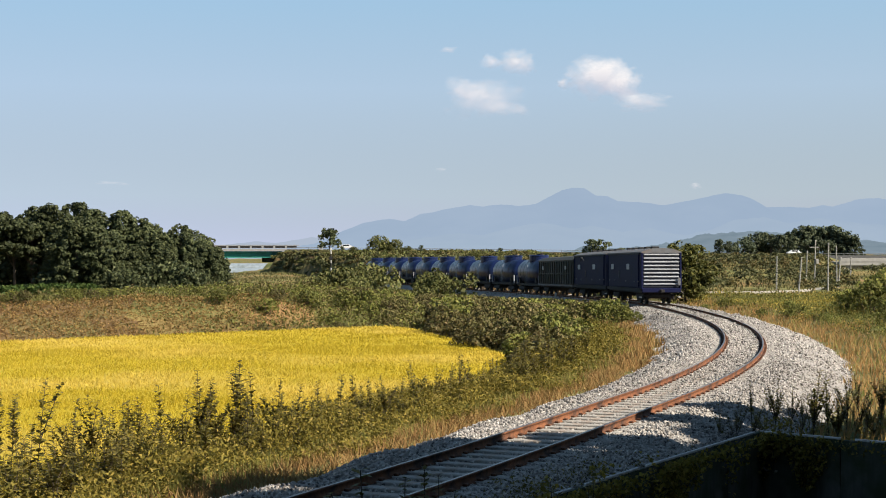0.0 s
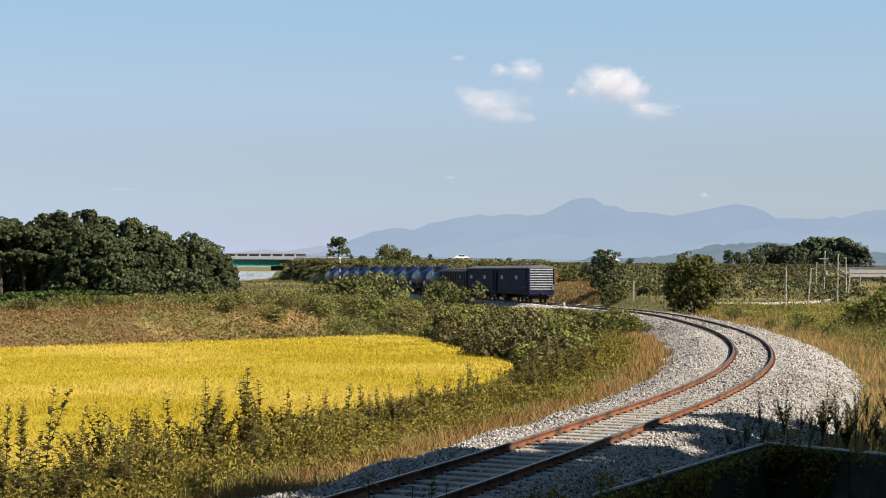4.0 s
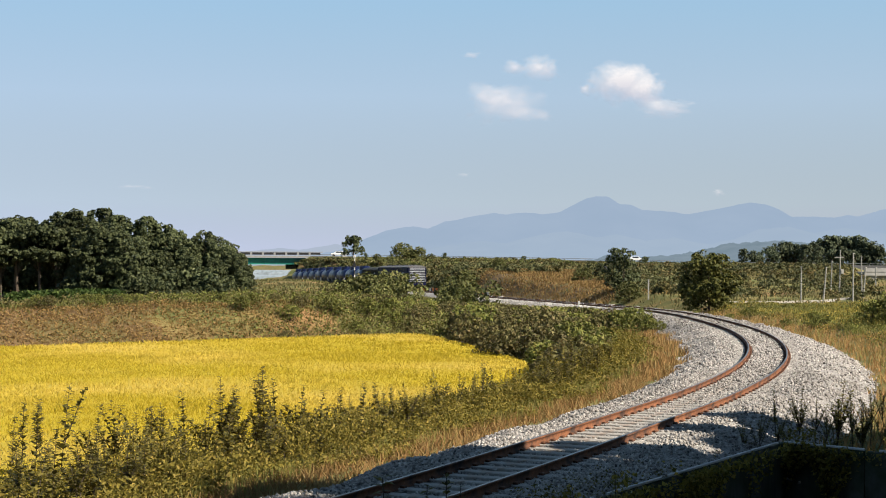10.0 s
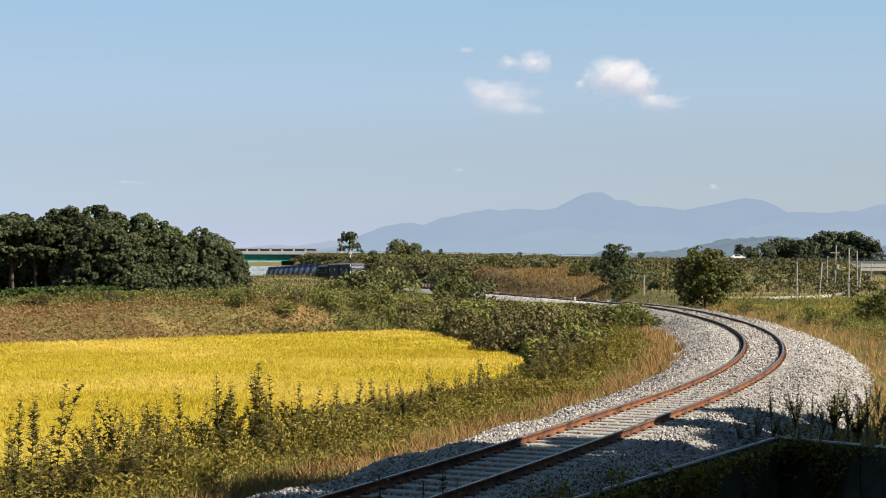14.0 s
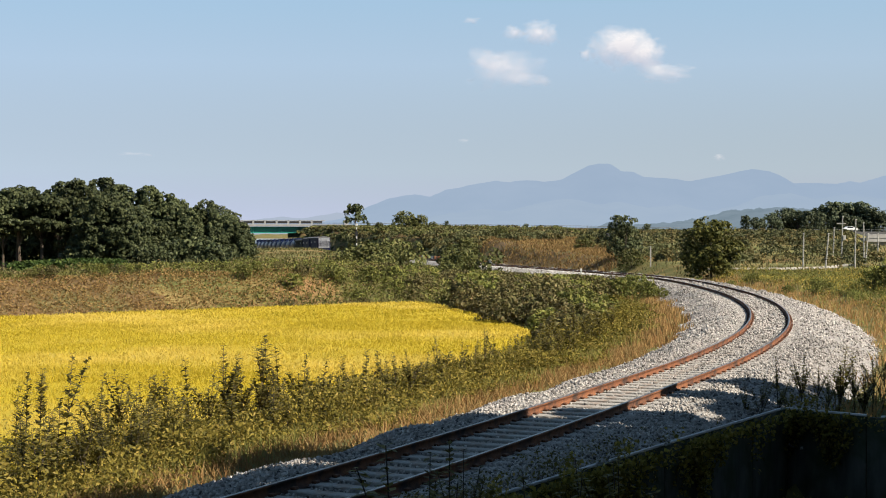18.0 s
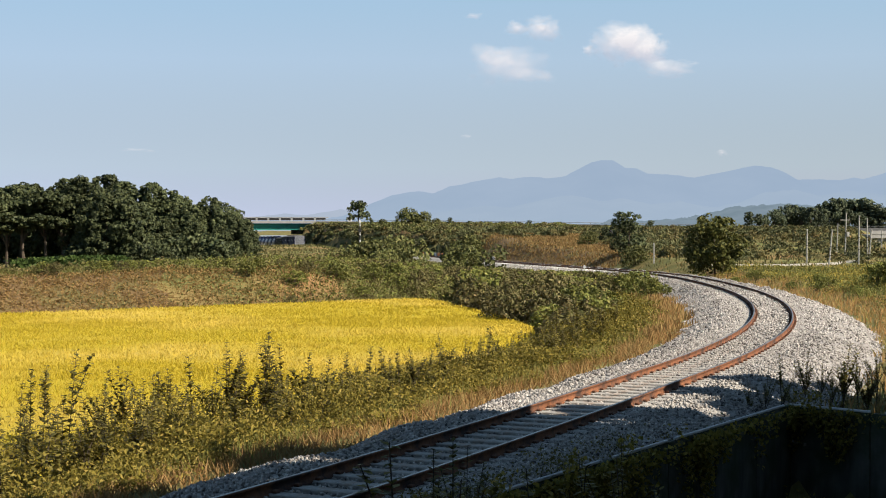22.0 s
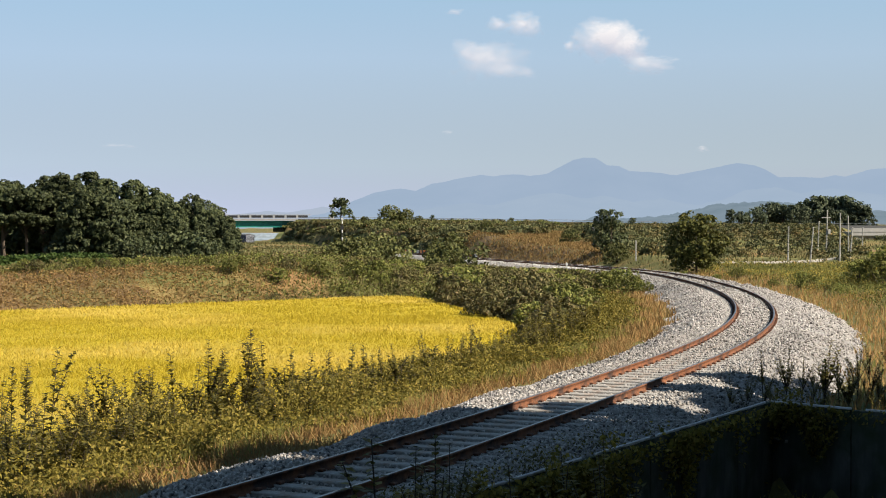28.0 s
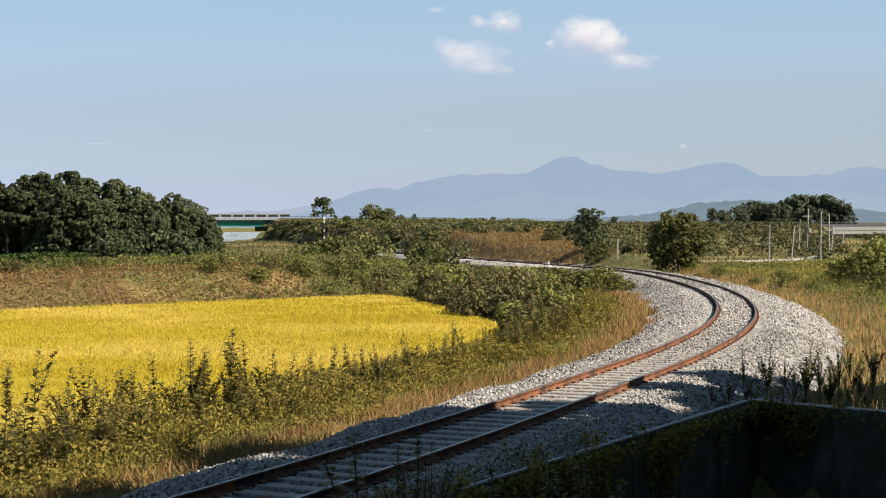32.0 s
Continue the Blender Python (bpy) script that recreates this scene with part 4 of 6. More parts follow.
def shrub(seed, height, spread_r, leaf, n_big, tufts, per, r_tuft, leaf_mat, label, group):
    rnd = np.random.RandomState(seed)
    root = tagged(empty("shrub"), label, "shrub", group)
    P, C, N, size = tufted(rnd, n_big, spread_r * 0.72, 0.0, height, spread_r * 0.4, tufts, r_tuft, per, leaf)
    # loose shoots over the outline
    k = 10
    top = C[np.argsort(-C[:, 2])[:k]]
    shoots, pairs = [], []
    for c in top:
        tip = c + np.array([rnd.uniform(-0.25, 0.25), rnd.uniform(-0.25, 0.25), rnd.uniform(0.3, 0.6)]) * height * 0.55
        for q in np.linspace(0.3, 1, 9):
            shoots.append(c * (1 - q) + tip * q + rnd.randn(3) * 0.04)
        pairs.append((tuple(c), tuple(tip), 0.012, 0.005))
    N = np.vstack([N, rnd.randn(len(shoots), 3)])
    P = np.vstack([P, np.array(shoots)])
    size = np.concatenate([size, np.full(len(shoots), leaf)])
    P[:, 2] = np.maximum(P[:, 2], 0.03)
    for c in C[:8]:
        pairs.append(((c[0] * 0.15, c[1] * 0.15, -0.08), tuple(c), 0.03, 0.01))
    under(new("stem", stems_mesh("stem", pairs, M_BARK)), root)
    under(new("foliage", mesh_np("foliage", leaf_quads(P, size, rnd, 0.6, 0.7, N), quads(len(P)), leaf_mat)), root)
    return root


def weed(seed, height, leaf_mat, pairs_n, leaf_len, label, bare=0.25, droop=0.25, branches=0):
    """A tall weed: a stem set with leaves in pairs."""
    rnd = np.random.RandomState(seed)
    root = tagged(empty("tall_weed"), label, "weed", "tall weeds beside the paddy")
    lines = [(np.zeros(3), np.array([rnd.uniform(-0.12, 0.12) * height, rnd.uniform(-0.12, 0.12) * height, height]))]
    for _ in range(branches):
        q = rnd.uniform(0.3, 0.6)
        a = lines[0][1] * q
        d = unit(rnd.randn(1, 3))[0] * (1, 1, 0)
        lines.append((a, a + d * height * 0.2 + np.array([0, 0, height * rnd.uniform(0.25, 0.42)])))
    V, stems = [], []
    for a, b in lines:
        stems.append((tuple(a - (0, 0, 0.06)), tuple(b), 0.010, 0.003))
        n = pairs_n if a[2] == 0 else pairs_n // 2
        for q in np.linspace(bare if a[2] == 0 else 0.2, 1.0, n):
            p = a * (1 - q) + b * q
            ang = rnd.uniform(0, 6.28)
            size = leaf_len * (1.05 - 0.4 * q) * rnd.uniform(0.7, 1.25)
            for k in (0, 1):
                an = ang + k * 3.14 + rnd.uniform(-0.4, 0.4)
                d = np.array([math.cos(an), math.sin(an), rnd.uniform(-droop, 0.9)])
                d /= np.linalg.norm(d)
                w = np.cross(d, (0, 0, 1.0))
                w /= np.linalg.norm(w)
                dn = np.array([0, 0, -0.12 * size])
                V += [p, p + d * size * 0.45 + w * size * 0.3, p + d * size + dn, p + d * size * 0.45 - w * size * 0.3]
    for k, piece in enumerate(stems):
        under(new("branch" if k else "stem", stems_mesh("stem", [piece], M_BARK)), root)
    under(new("foliage", mesh_np("foliage", np.array(V), quads(len(V) // 4), leaf_mat)), root)
    return root


def blades(P, height, width, rnd, lean=0.35):
    """Blades of grass, one slim bent triangle pair each."""
    n = len(P)
    h = np.broadcast_to(height, (n,)) * rnd.uniform(0.55, 1.25, n)
    ang = rnd.uniform(0, 6.283, n)
    d = np.stack([np.cos(ang), np.sin(ang), 0 * ang], 1)
    w = np.stack([-np.sin(ang + rnd.uniform(-1, 1, n)), np.cos(ang + rnd.uniform(-1, 1, n)), 0 * ang], 1) * (np.broadcast_to(width, (n,)) / 2)[:, None]
    ln = (lean * rnd.uniform(0.1, 1.5, n) * h)[:, None]
    up = np.array([0, 0, 1.0])
    mid = P + d * ln * 0.35 + up * (h * 0.6)[:, None]
    tip = P + d * ln + up * h[:, None]
    V = np.stack([P - w, P + w, mid + w * 0.8, tip, mid - w * 0.8], 1).reshape(-1, 3)
    return V, np.arange(5 * n).reshape(n, 5)


def spikes(P, height, width, rnd, lean=0.5):
    """Far grass: one pointed triangle each."""
    n = len(P)
    h = np.broadcast_to(height, (n,)) * rnd.uniform(0.55, 1.3, n)
    ang = rnd.uniform(0, 6.283, n)
    d = np.stack([np.cos(ang), np.sin(ang), 0 * ang], 1)
    a2 = rnd.uniform(0, 6.283, n)
    w = np.stack([np.cos(a2), np.sin(a2), 0 * a2], 1) * width * 0.65
    tip = P + d * (lean * rnd.uniform(0.1, 1.5, n) * h)[:, None] + np.array([0, 0, 1.0]) * h[:, None]
    return np.stack([P - w, P + w, tip], 1).reshape(-1, 3), np.arange(3 * n).reshape(n, 3)


def scatter(seed, n, x0, x1, y0, y1, test):
    """Random places on the ground that pass a test of (x, y, offset from the line)."""
    rnd = np.random.RandomState(seed)
    x, y = rnd.uniform(x0, x1, n), rnd.uniform(y0, y1, n)
    d, _ = offset_from_line(x, y)
    k = test(x, y, d)
    x, y = x[k], y[k]
    return np.stack([x, y, ground(x, y)], 1), rnd


def stuff(name, V, F, material, label, category):
    ob = new(name, mesh_np(name, V, F, material))
    return tagged(ob, label, category, kind="stuff")


def in_view(x, y, margin=0.03):
    r = x / np.maximum(y, 0.1)
    return (r > -0.32 - margin) & (r < 0.32 + margin) & (y > 8)


def place(src, x, y, scale, turn, sink=0.0, tilt=0.0):
    z = float(ground(x, y)[0]) - sink
    m = pose(x, y, z, tilt, 0, turn) @ Matrix.Diagonal((scale, scale, scale, 1))
    if not src.get("used"):
        src["used"] = 1
        src.matrix_world = m
        return src
    k = 1.0 / src.scale.x
    return copy_thing(src, m @ Matrix.Diagonal((k, k, k, 1)))


# ---- the paddy ----
def rice():
    xs, ys = np.arange(-48, 12, 0.5), np.arange(14, 112, 0.5)
    X, Y = np.meshgrid(xs, ys)
    ins, _ = field_sides(X.ravel(), Y.ravel())
    Z = FIELD_Z + 0.57 * smoothstep(-0.1, 0.5, ins) + 0.015 * wobble(X.ravel(), Y.ravel(), 0.9)
    F = grid_faces(len(xs), len(ys))
    F = F[(ins[F] > 0).all(1)]
    used = np.unique(F)
    remap = np.full(len(Z), -1)
    remap[used] = np.arange(len(used))
    V = np.stack([X.ravel(), Y.ravel(), Z], 1)[used]
    base = new("rice_canopy", mesh_np("rice_canopy", V, remap[F], L_RICE, True))
    tagged(base, "dense golden canopy of ripe rice", "rice field", kind="stuff")
    Vs, Fs, off = [], [], 0
    for seed, n, y0, y1, h, w in ((1, 120000, 22, 52, 0.13, 0.030), (2, 110000, 46, 76, 0.13, 0.042), (3, 80000, 70, 106, 0.13, 0.06)):
        P, rnd = scatter(seed, n, -34, 10, y0, y1, lambda x, y, d: in_view(x, y) & (field_sides(x, y)[0] > 0.1))
        P[:, 2] = FIELD_Z + 0.54 + 0.02 * wobble(P[:, 0], P[:, 1], 0.8)
        V, F = spikes(P, h, w, rnd, 0.9)
        Vs.append(V)
        Fs.append(F + off)
        off += len(V)
    stuff("rice_ears", np.vstack(Vs), np.vstack(Fs), L_RICE, "ripe golden rice ears over the whole paddy", "rice field")


rice()


# ---- grass and low growth ----
def belt_top(x, y):
    """How high the weed belt grows beside the paddy: it sinks towards the paddy's corner."""
    px = 784 + np.asarray(x) / np.asarray(y) * F_PX
    py = np.interp(px, [-100, 0, 300, 560, 700, 800, 900, 950, 1000, 1060], [712, 702, 690, 672, 652, 636, 618, 598, 545, 470])
    return EYE[2] + (394 - py) / F_PX * np.asarray(y)


def belts():
    # dry rust strip and weedy grass between ballast and paddy
    def mixed(name, seed, n, y0, y1, lo, hi, h, w, material, label, lean=0.35, extra=None):
        P, rnd = scatter(seed, n, -16, 20, y0, y1, lambda x, y, d: in_view(x, y) & (d > lo + 0.5 * np.sin(y * 0.7)) & (d < hi + 0.45 * np.sin(y * 0.9 + 1) + 0.3 * np.sin(y * 2.3)))
        P = P[P[:, 2] + h < belt_top(P[:, 0], P[:, 1]) + 0.1]
        V, F = (blades if y1 < 30 else spikes)(P, h, w, rnd, lean)
        stuff(name, V, F, material, label, "grass")

    mixed("dry_grass", 11, 150000, 17, 60, -7.4, -3.5, 0.26, 0.026, L_DRY, "dry rust-coloured grass along the ballast", 0.9)
    mixed("dry_grass", 12, 90000, 55, 112, -6.9, -3.6, 0.34, 0.045, L_DRY, "dry rust-coloured grass along the ballast")
    mixed("bank_grass", 13, 70000, 17, 60, -10.0, -5.0, 0.42, 0.02, L_GRASS, "tangled yellow-green grass on the embankment")
    mixed("bank_grass", 14, 40000, 55, 120, -12.5, -5.4, 0.5, 0.04, L_GRASS, "tangled yellow-green grass on the embankment")
    # leafy undergrowth of the same belt
    for seed, n, y0, y1, leaf, hmax in ((21, 420000, 17, 48, 0.10, 1.5), (22, 220000, 44, 84, 0.14, 1.35)):
        P, rnd = scatter(seed, n, -16, 14, y0, y1, lambda x, y, d: in_view(x, y) & (d > -10.0 + 0.4 * np.sin(y * 1.3)) & (d < -4.8 + 0.5 * np.sin(y * 0.8)) & (wobble(x, y, 0.3, 4.0) > -0.75 + 0.8 * smoothstep(-7.2, -4.4, d)))
        d, _ = offset_from_line(P[:, 0], P[:, 1])
        top = hmax * (0.2 + 0.8 * smoothstep(-4.2, -7.6, d)) * (0.75 + 0.35 * wobble(P[:, 0], P[:, 1], 0.7, 2.0))
        P[:, 2] += top * rnd.uniform(0.05, 1, len(P)) ** 0.7
        P = P[P[:, 2] < belt_top(P[:, 0], P[:, 1]) + rnd.uniform(-0.1, 0.16, len(P))]
        stuff("weed_undergrowth", leaf_quads(P, leaf, rnd, 0.5, 0.4), quads(len(P)), L_WEED, "dense leafy weeds filling the embankment foot", "weeds")
    # sunlit green verge along the curve
    P, rnd = scatter(24, 150000, -4, 18, 46, 104, lambda x, y, d: (d > -9.6 + 0.6 * np.sin(y * 0.9)) & (d < -5.1 + 0.5 * np.sin(y * 0.8)) & (wobble(x, y, 0.5, 3.0) > -0.5))
    d, _ = offset_from_line(P[:, 0], P[:, 1])
    P[:, 2] += rnd.uniform(0.05, 1, len(P)) * (0.25 + 0.55 * smoothstep(-5.0, -7.5, d)) * (0.8 + 0.3 * wobble(P[:, 0], P[:, 1], 0.8, 1.0))
    P = P[P[:, 2] < belt_top(P[:, 0], P[:, 1]) + 0.1]
    stuff("weed_undergrowth", leaf_quads(P, 0.13, rnd, 0.9, 0.5), quads(len(P)), L_VERGE, "sunlit yellow-green weeds along the curve", "weeds")
    # outer side of the curve
    P, rnd = scatter(31, 90000, 4, 45, 31, 125, lambda x, y, d: in_view(x, y) & (d > 4.0 + 0.4 * np.sin(y)) & (d < 26))
    k = rnd.rand(len(P)) < 0.5
    d, _ = offset_from_line(P[:, 0], P[:, 1])
    k &= (d > 7.0 + 0.9 * wobble(P[:, 0], P[:, 1], 2.0)) | (rnd.rand(len(P)) < 0.25)
    V, F = spikes(P[k], 0.36, 0.04, rnd, 0.7)
    stuff("bank_grass", V, F, L_GRASS, "rough yellow-green grass outside the curve", "grass")
    d, _ = offset_from_line(P[:, 0], P[:, 1])
    q = ~k & (d < 6.9 + 1.0 * np.sin(P[:, 1] * 0.5))
    V, F = spikes(P[q], 0.34, 0.035, rnd, 0.5)
    stuff("dry_grass", V, F, L_DRY, "dry rust-coloured grass outside the curve", "grass")
    W = P[d > 6.5 + wobble(P[:, 0], P[:, 1], 1.8)].copy()
    W[:, 2] += rnd.uniform(0.03, 0.55, len(W)) * (0.6 + 0.5 * wobble(W[:, 0], W[:, 1], 1.6, 4.0))
    green = wobble(W[:, 0], W[:, 1], 2.6, 1.0) + 0.4 * rnd.randn(len(W)) > -0.1
    for pick, leaves, words in ((~green, L_WEED, "low ochre weeds outside the curve"), (green, L_SHRUB, "low green weeds outside the curve")):
        U = W[np.repeat(np.where(pick)[0], 2)] + rnd.randn(2 * int(pick.sum()), 3) * (0.12, 0.12, 0.04)
        stuff("weed_undergrowth", leaf_quads(U, 0.13, rnd, 0.5, 0.45), quads(len(U)), leaves, words, "weeds")
    # the bank behind the paddy
    P, rnd = scatter(41, 320000, -40, 8, 60, 135, lambda x, y, d: in_view(x, y) & (field_sides(x, y)[0] < -0.2) & (field_sides(x, y)[1] < 0) & (d < -8))
    left = smoothstep(-4, -16, P[:, 0] + 0.8 * wobble(P[:, 0], P[:, 1], 3.0))
    _, far = field_sides(P[:, 0], P[:, 1])
    k = rnd.rand(len(P)) < left * smoothstep(-9, -6, far) * 0.85
    hump = np.clip(0.5 + 0.5 * wobble(P[:, 0], P[:, 1], 1.1, 2.0) + 0.25 * wobble(P[:, 0], P[:, 1], 0.45), 0, 1.2)
    Q = P[k].copy()
    Q = np.vstack([Q, Q + rnd.randn(len(Q), 3) * (0.15, 0.15, 0.0)])
    Q[:, 2] += rnd.uniform(0.0, 0.34, len(Q)) * np.tile(hump[k], 2)
    stuff("dry_grass", leaf_quads(Q, 0.17, rnd, 1.6, 0.4), quads(len(Q)), L_RED, "dry rust-brown growth on the paddy's far bank", "grass")
    P, hump, far = P[~k], hump[~k], far[~k]
    # low tangled growth in hummocks, thicker towards the top of the bank and the railway
    Q = P.copy()
    thick = 0.35 + 0.5 * smoothstep(-22, -12, P[:, 0]) + 0.2 * smoothstep(-3, -8, far)
    Q[:, 2] += rnd.uniform(0.0, 1.0, len(Q)) * hump * thick
    pick = rnd.rand(len(Q))
    bare = smoothstep(-12, -19, Q[:, 0]) * smoothstep(-8, -5.5, far)
    ochre = pick < 0.34 * (1 - 0.85 * bare)
    stuff("bank_growth", leaf_quads(Q[ochre], 0.21, rnd, 0.9, 0.4), quads(int(ochre.sum())), L_BRUSH, "tangled olive-brown growth on the paddy's far bank", "undergrowth")
    fresh = (pick > 0.5) & (pick < 0.5 + 0.34 * smoothstep(-24, -12, Q[:, 0]) * (1 - 0.9 * bare))
    stuff("bank_growth", leaf_quads(Q[fresh], 0.20, rnd, 0.9, 0.5), quads(int(fresh.sum())), L_SHRUB, "yellow-green leafy growth on the paddy's far bank", "undergrowth")
    P = P[rnd.rand(len(P)) < 0.4]
    V, F = spikes(P, 0.24, 0.06, rnd, 0.9)
    stuff("bank_grass", V, F, L_GRASS, "yellow-green grass on the paddy's far bank", "grass")
    # the scrub plain and the bluff beyond the line
    for seed, n, y0, y1, h, w in ((51, 60000, 100, 230, 0.34, 0.10), (52, 45000, 220, 440, 0.4, 0.2)):
        P, rnd = scatter(seed, n, -95, 145, y0, y1, lambda x, y, d: in_view(x, y, 0.0) & (np.abs(d) > 4.6))
        red = (P[:, 0] > 2) & (P[:, 0] < 26) & (P[:, 1] > 160) & (P[:, 1] < 235)
        k = rnd.rand(len(P)) < np.where(red, 0.8, 0.10)
        V, F = spikes(P[k], h * 0.7, w, rnd, 0.5)
        stuff("dry_grass", V, F, L_RED, "dry reddish grass on the bluff beyond the line", "grass")
        V, F = spikes(P[~k], h, w, rnd, 0.5)
        stuff("bank_grass", V, F, L_PLAIN, "rough scrub grass on the plain", "grass")
    P, rnd = scatter(55, 26000, 2, 26, 155, 236, lambda x, y, d: (d > 3.4) & (d < 24) & (wobble(x, y, 4.0) > -0.75))
    V, F = spikes(P, 0.3, 0.11, rnd, 0.8)
    stuff("dry_grass", V, F, L_RED, "reddish dry growth on the bluff", "grass")
    # strip beside the far rails
    P, rnd = scatter(56, 60000, -30, 18, 105, 300, lambda x, y, d: in_view(x, y) & (d > -9) & (d < -2.9 + 0.3 * np.sin(y)))
    V, F = spikes(P, 0.42, 0.06, rnd, 0.6)
    stuff("bank_grass", V, F, L_GRASS, "rough grass along the far ballast", "grass")
    # low growth on the ballast over the wall's corner
    P, rnd = scatter(63, 60000, 6.5, 13.5, 31.0, 40.0, lambda x, y, d: in_view(x, y) & (d > 2.6) & (np.random.RandomState(4).rand(len(x)) < np.clip(0.10 + 0.16 * (x - 8.0) - 0.13 * (y - 32.5) + 0.35 * wobble(x, y, 0.35, 2.0), 0, 0.8)))
    rail = offset_from_line(P[:, 0], P[:, 1])
    P[:, 2] = rail[1] + np.interp(rail[0], [p[0] for p in bed_profile], [p[1] for p in bed_profile]) + rnd.uniform(0.0, 0.38, len(P))
    stuff("weed_undergrowth", leaf_quads(P, 0.06, rnd, 0.4, 0.5), quads(len(P)), L_STALK, "dark small-leaved weeds on the ballast over the wall", "weeds")
    # weeds that creep from the wall over the edge of the ballast
    ux, uy = WALL_B[0] - WALL_A[0], WALL_B[1] - WALL_A[1]
    n = math.hypot(ux, uy)

    def near_wall(x, y, d):
        side = ((x - WALL_A[0]) * uy - (y - WALL_A[1]) * ux) / n
        along = ((x - WALL_A[0]) * ux + (y - WALL_A[1]) * uy) / n
        thick = np.clip(0.95 + 0.62 * side - 0.05 * along + 0.45 * wobble(x, y, 0.3, 1.0), 0, 0.9)
        return (side < -0.08) & (side > -2.3) & (d > 1.5) & (along > -2) & (along < n) & (np.random.RandomState(8).rand(len(x)) < thick)

    P, rnd = scatter(64, 90000, -3, 8, 16, 31.5, near_wall)
    rail = offset_from_line(P[:, 0], P[:, 1])
    P[:, 2] = rail[1] + np.interp(rail[0], [p[0] for p in bed_profile], [p[1] for p in bed_profile]) + rnd.uniform(-0.02, 0.26, len(P))
    stuff("weed_undergrowth", leaf_quads(P, 0.055, rnd, 0.5, 0.5), quads(len(P)), L_STALK, "dark small-leaved weeds between wall and ballast", "weeds")
    # the shaded hollow
    P, rnd = scatter(61, 40000, -6, 14, 4, 31, lambda x, y, d: in_view(x, y) & (d > 3.9))
    V, F = blades(P, 0.45, 0.02, rnd, 0.4)
    stuff("bank_grass", V, F, L_GRASS, "shaded grass in the hollow before the wall", "grass")
    P[:, 2] += rnd.uniform(0.05, 0.9, len(P)) * (0.5 + 0.5 * wobble(P[:, 0], P[:, 1], 0.9))
    k = rnd.rand(len(P)) < 0.7
    stuff("weed_undergrowth", leaf_quads(P[k], 0.08, rnd, 0.4, 0.5), quads(int(k.sum())), L_WEED, "leafy weeds in the shaded hollow", "weeds")


belts()

# ---- tall weeds before the paddy ----
_weeds = [weed(101 + k, h, L_STALK, int(n * 2.1), ll * 1.1, "tall dark green weed with paired narrow leaves", bare, dr, br)
          for k, (h, n, ll, bare, dr, br) in enumerate([(1.7, 20, 0.16, 0.2, 0.2, 0), (1.5, 17, 0.15, 0.2, 0.3, 2), (1.3, 15, 0.14, 0.15, 0.3, 3), (1.85, 22, 0.15, 0.25, 0.2, 1), (1.1, 13, 0.15, 0.1, 0.4, 3), (1.6, 18, 0.13, 0.3, 0.2, 4)])]
_rnd = random.Random(7)
_P, _ = scatter(71, 2600, -16, 10, 19, 66, lambda x, y, d: in_view(x, y, 0.0) & (d > -10.2) & (d < -6.2))
for k, p in enumerate(_P[:240]):
    s = min(_rnd.uniform(0.75, 1.2), (belt_top(p[0], p[1]) + _rnd.uniform(0.0, 0.6) - p[2]) / 1.7)
    if s < 0.3:
        continue
    place(_rnd.choice(_weeds), p[0], p[1], s, _rnd.uniform(0, 360), 0.02, _rnd.uniform(-9, 9))
# single tall ones that stand out before the gold
for px, py, dist in ((70, 645, 27), (112, 622, 27), (25, 676, 26), (200, 655, 28), (280, 662, 28), (342, 630, 29), (365, 645, 29), (398, 603, 30), (480, 580, 31), (478, 600, 30.5), (530, 620, 31),
                     (590, 640, 31.5), (648, 612, 33), (672, 615, 33), (740, 612, 34), (788, 590, 36), (862, 575, 38), (820, 600, 37), (152, 700, 27), (455, 628, 30), (90, 668, 26.5), (48, 655, 27), (170, 668, 27.5), (232, 650, 28), (262, 672, 28), (310, 655, 28.5), (415, 625, 29.5), (440, 640, 30), (505, 612, 30.5), (560, 628, 31), (615, 625, 32), (700, 630, 33)):
    dist += 5.5
    x = (px - 784) / F_PX * dist
    g = float(ground(x, dist)[0])
    top = EYE[2] + (394 - py) / F_PX * dist
    src = _weeds[(0, 3, 5)[px % 3]]
    hh = (1.7, 1.85, 1.6)[px % 3]
    place(src, x, dist, max(0.5, min(1.6, (top - g) / hh)), px * 37 % 360, 0.02, (px % 9) - 4)

# ---- shrubs ----
_green = [shrub(201 + k, 1.6, 1.35, 0.15, 9, 13, 13, 0.19, L_SHRUB, "leafy yellow-green shrub on the railway bank", "shrubs by the line") for k in range(3)]
_brown = [shrub(221 + k, 1.5, 1.4, 0.14, 9, 13, 13, 0.18, L_BRUSH, "dull brown-green brush on the bank", "shrubs by the line") for k in range(3)]
_far_green = [shrub(241 + k, 1.7, 1.7, 0.20, 8, 12, 13, 0.28, L_FARSHRUB, "rounded green shrub on the scrub plain", "shrubs on the plain") for k in range(3)]
_far_brown = [shrub(261 + k, 1.5, 1.8, 0.20, 8, 12, 13, 0.28, L_BRUSH, "olive-brown shrub on the scrub plain", "shrubs on the plain") for k in range(2)]

# no shrub before the line may hide what shows over it
CAP_PX = [-60, 450, 690, 740, 860, 1000, 1100, 1190, 1250]
CAP_PY = [462, 454, 455, 464, 470, 477, 479, 486, 530]


def capped(x, y, scale, tall):
    limit = EYE[2] + (394 - np.interp(784 + x / y * F_PX, CAP_PX, CAP_PY)) / F_PX * y
    return min(scale, (limit - float(ground(x, y)[0])) / tall)


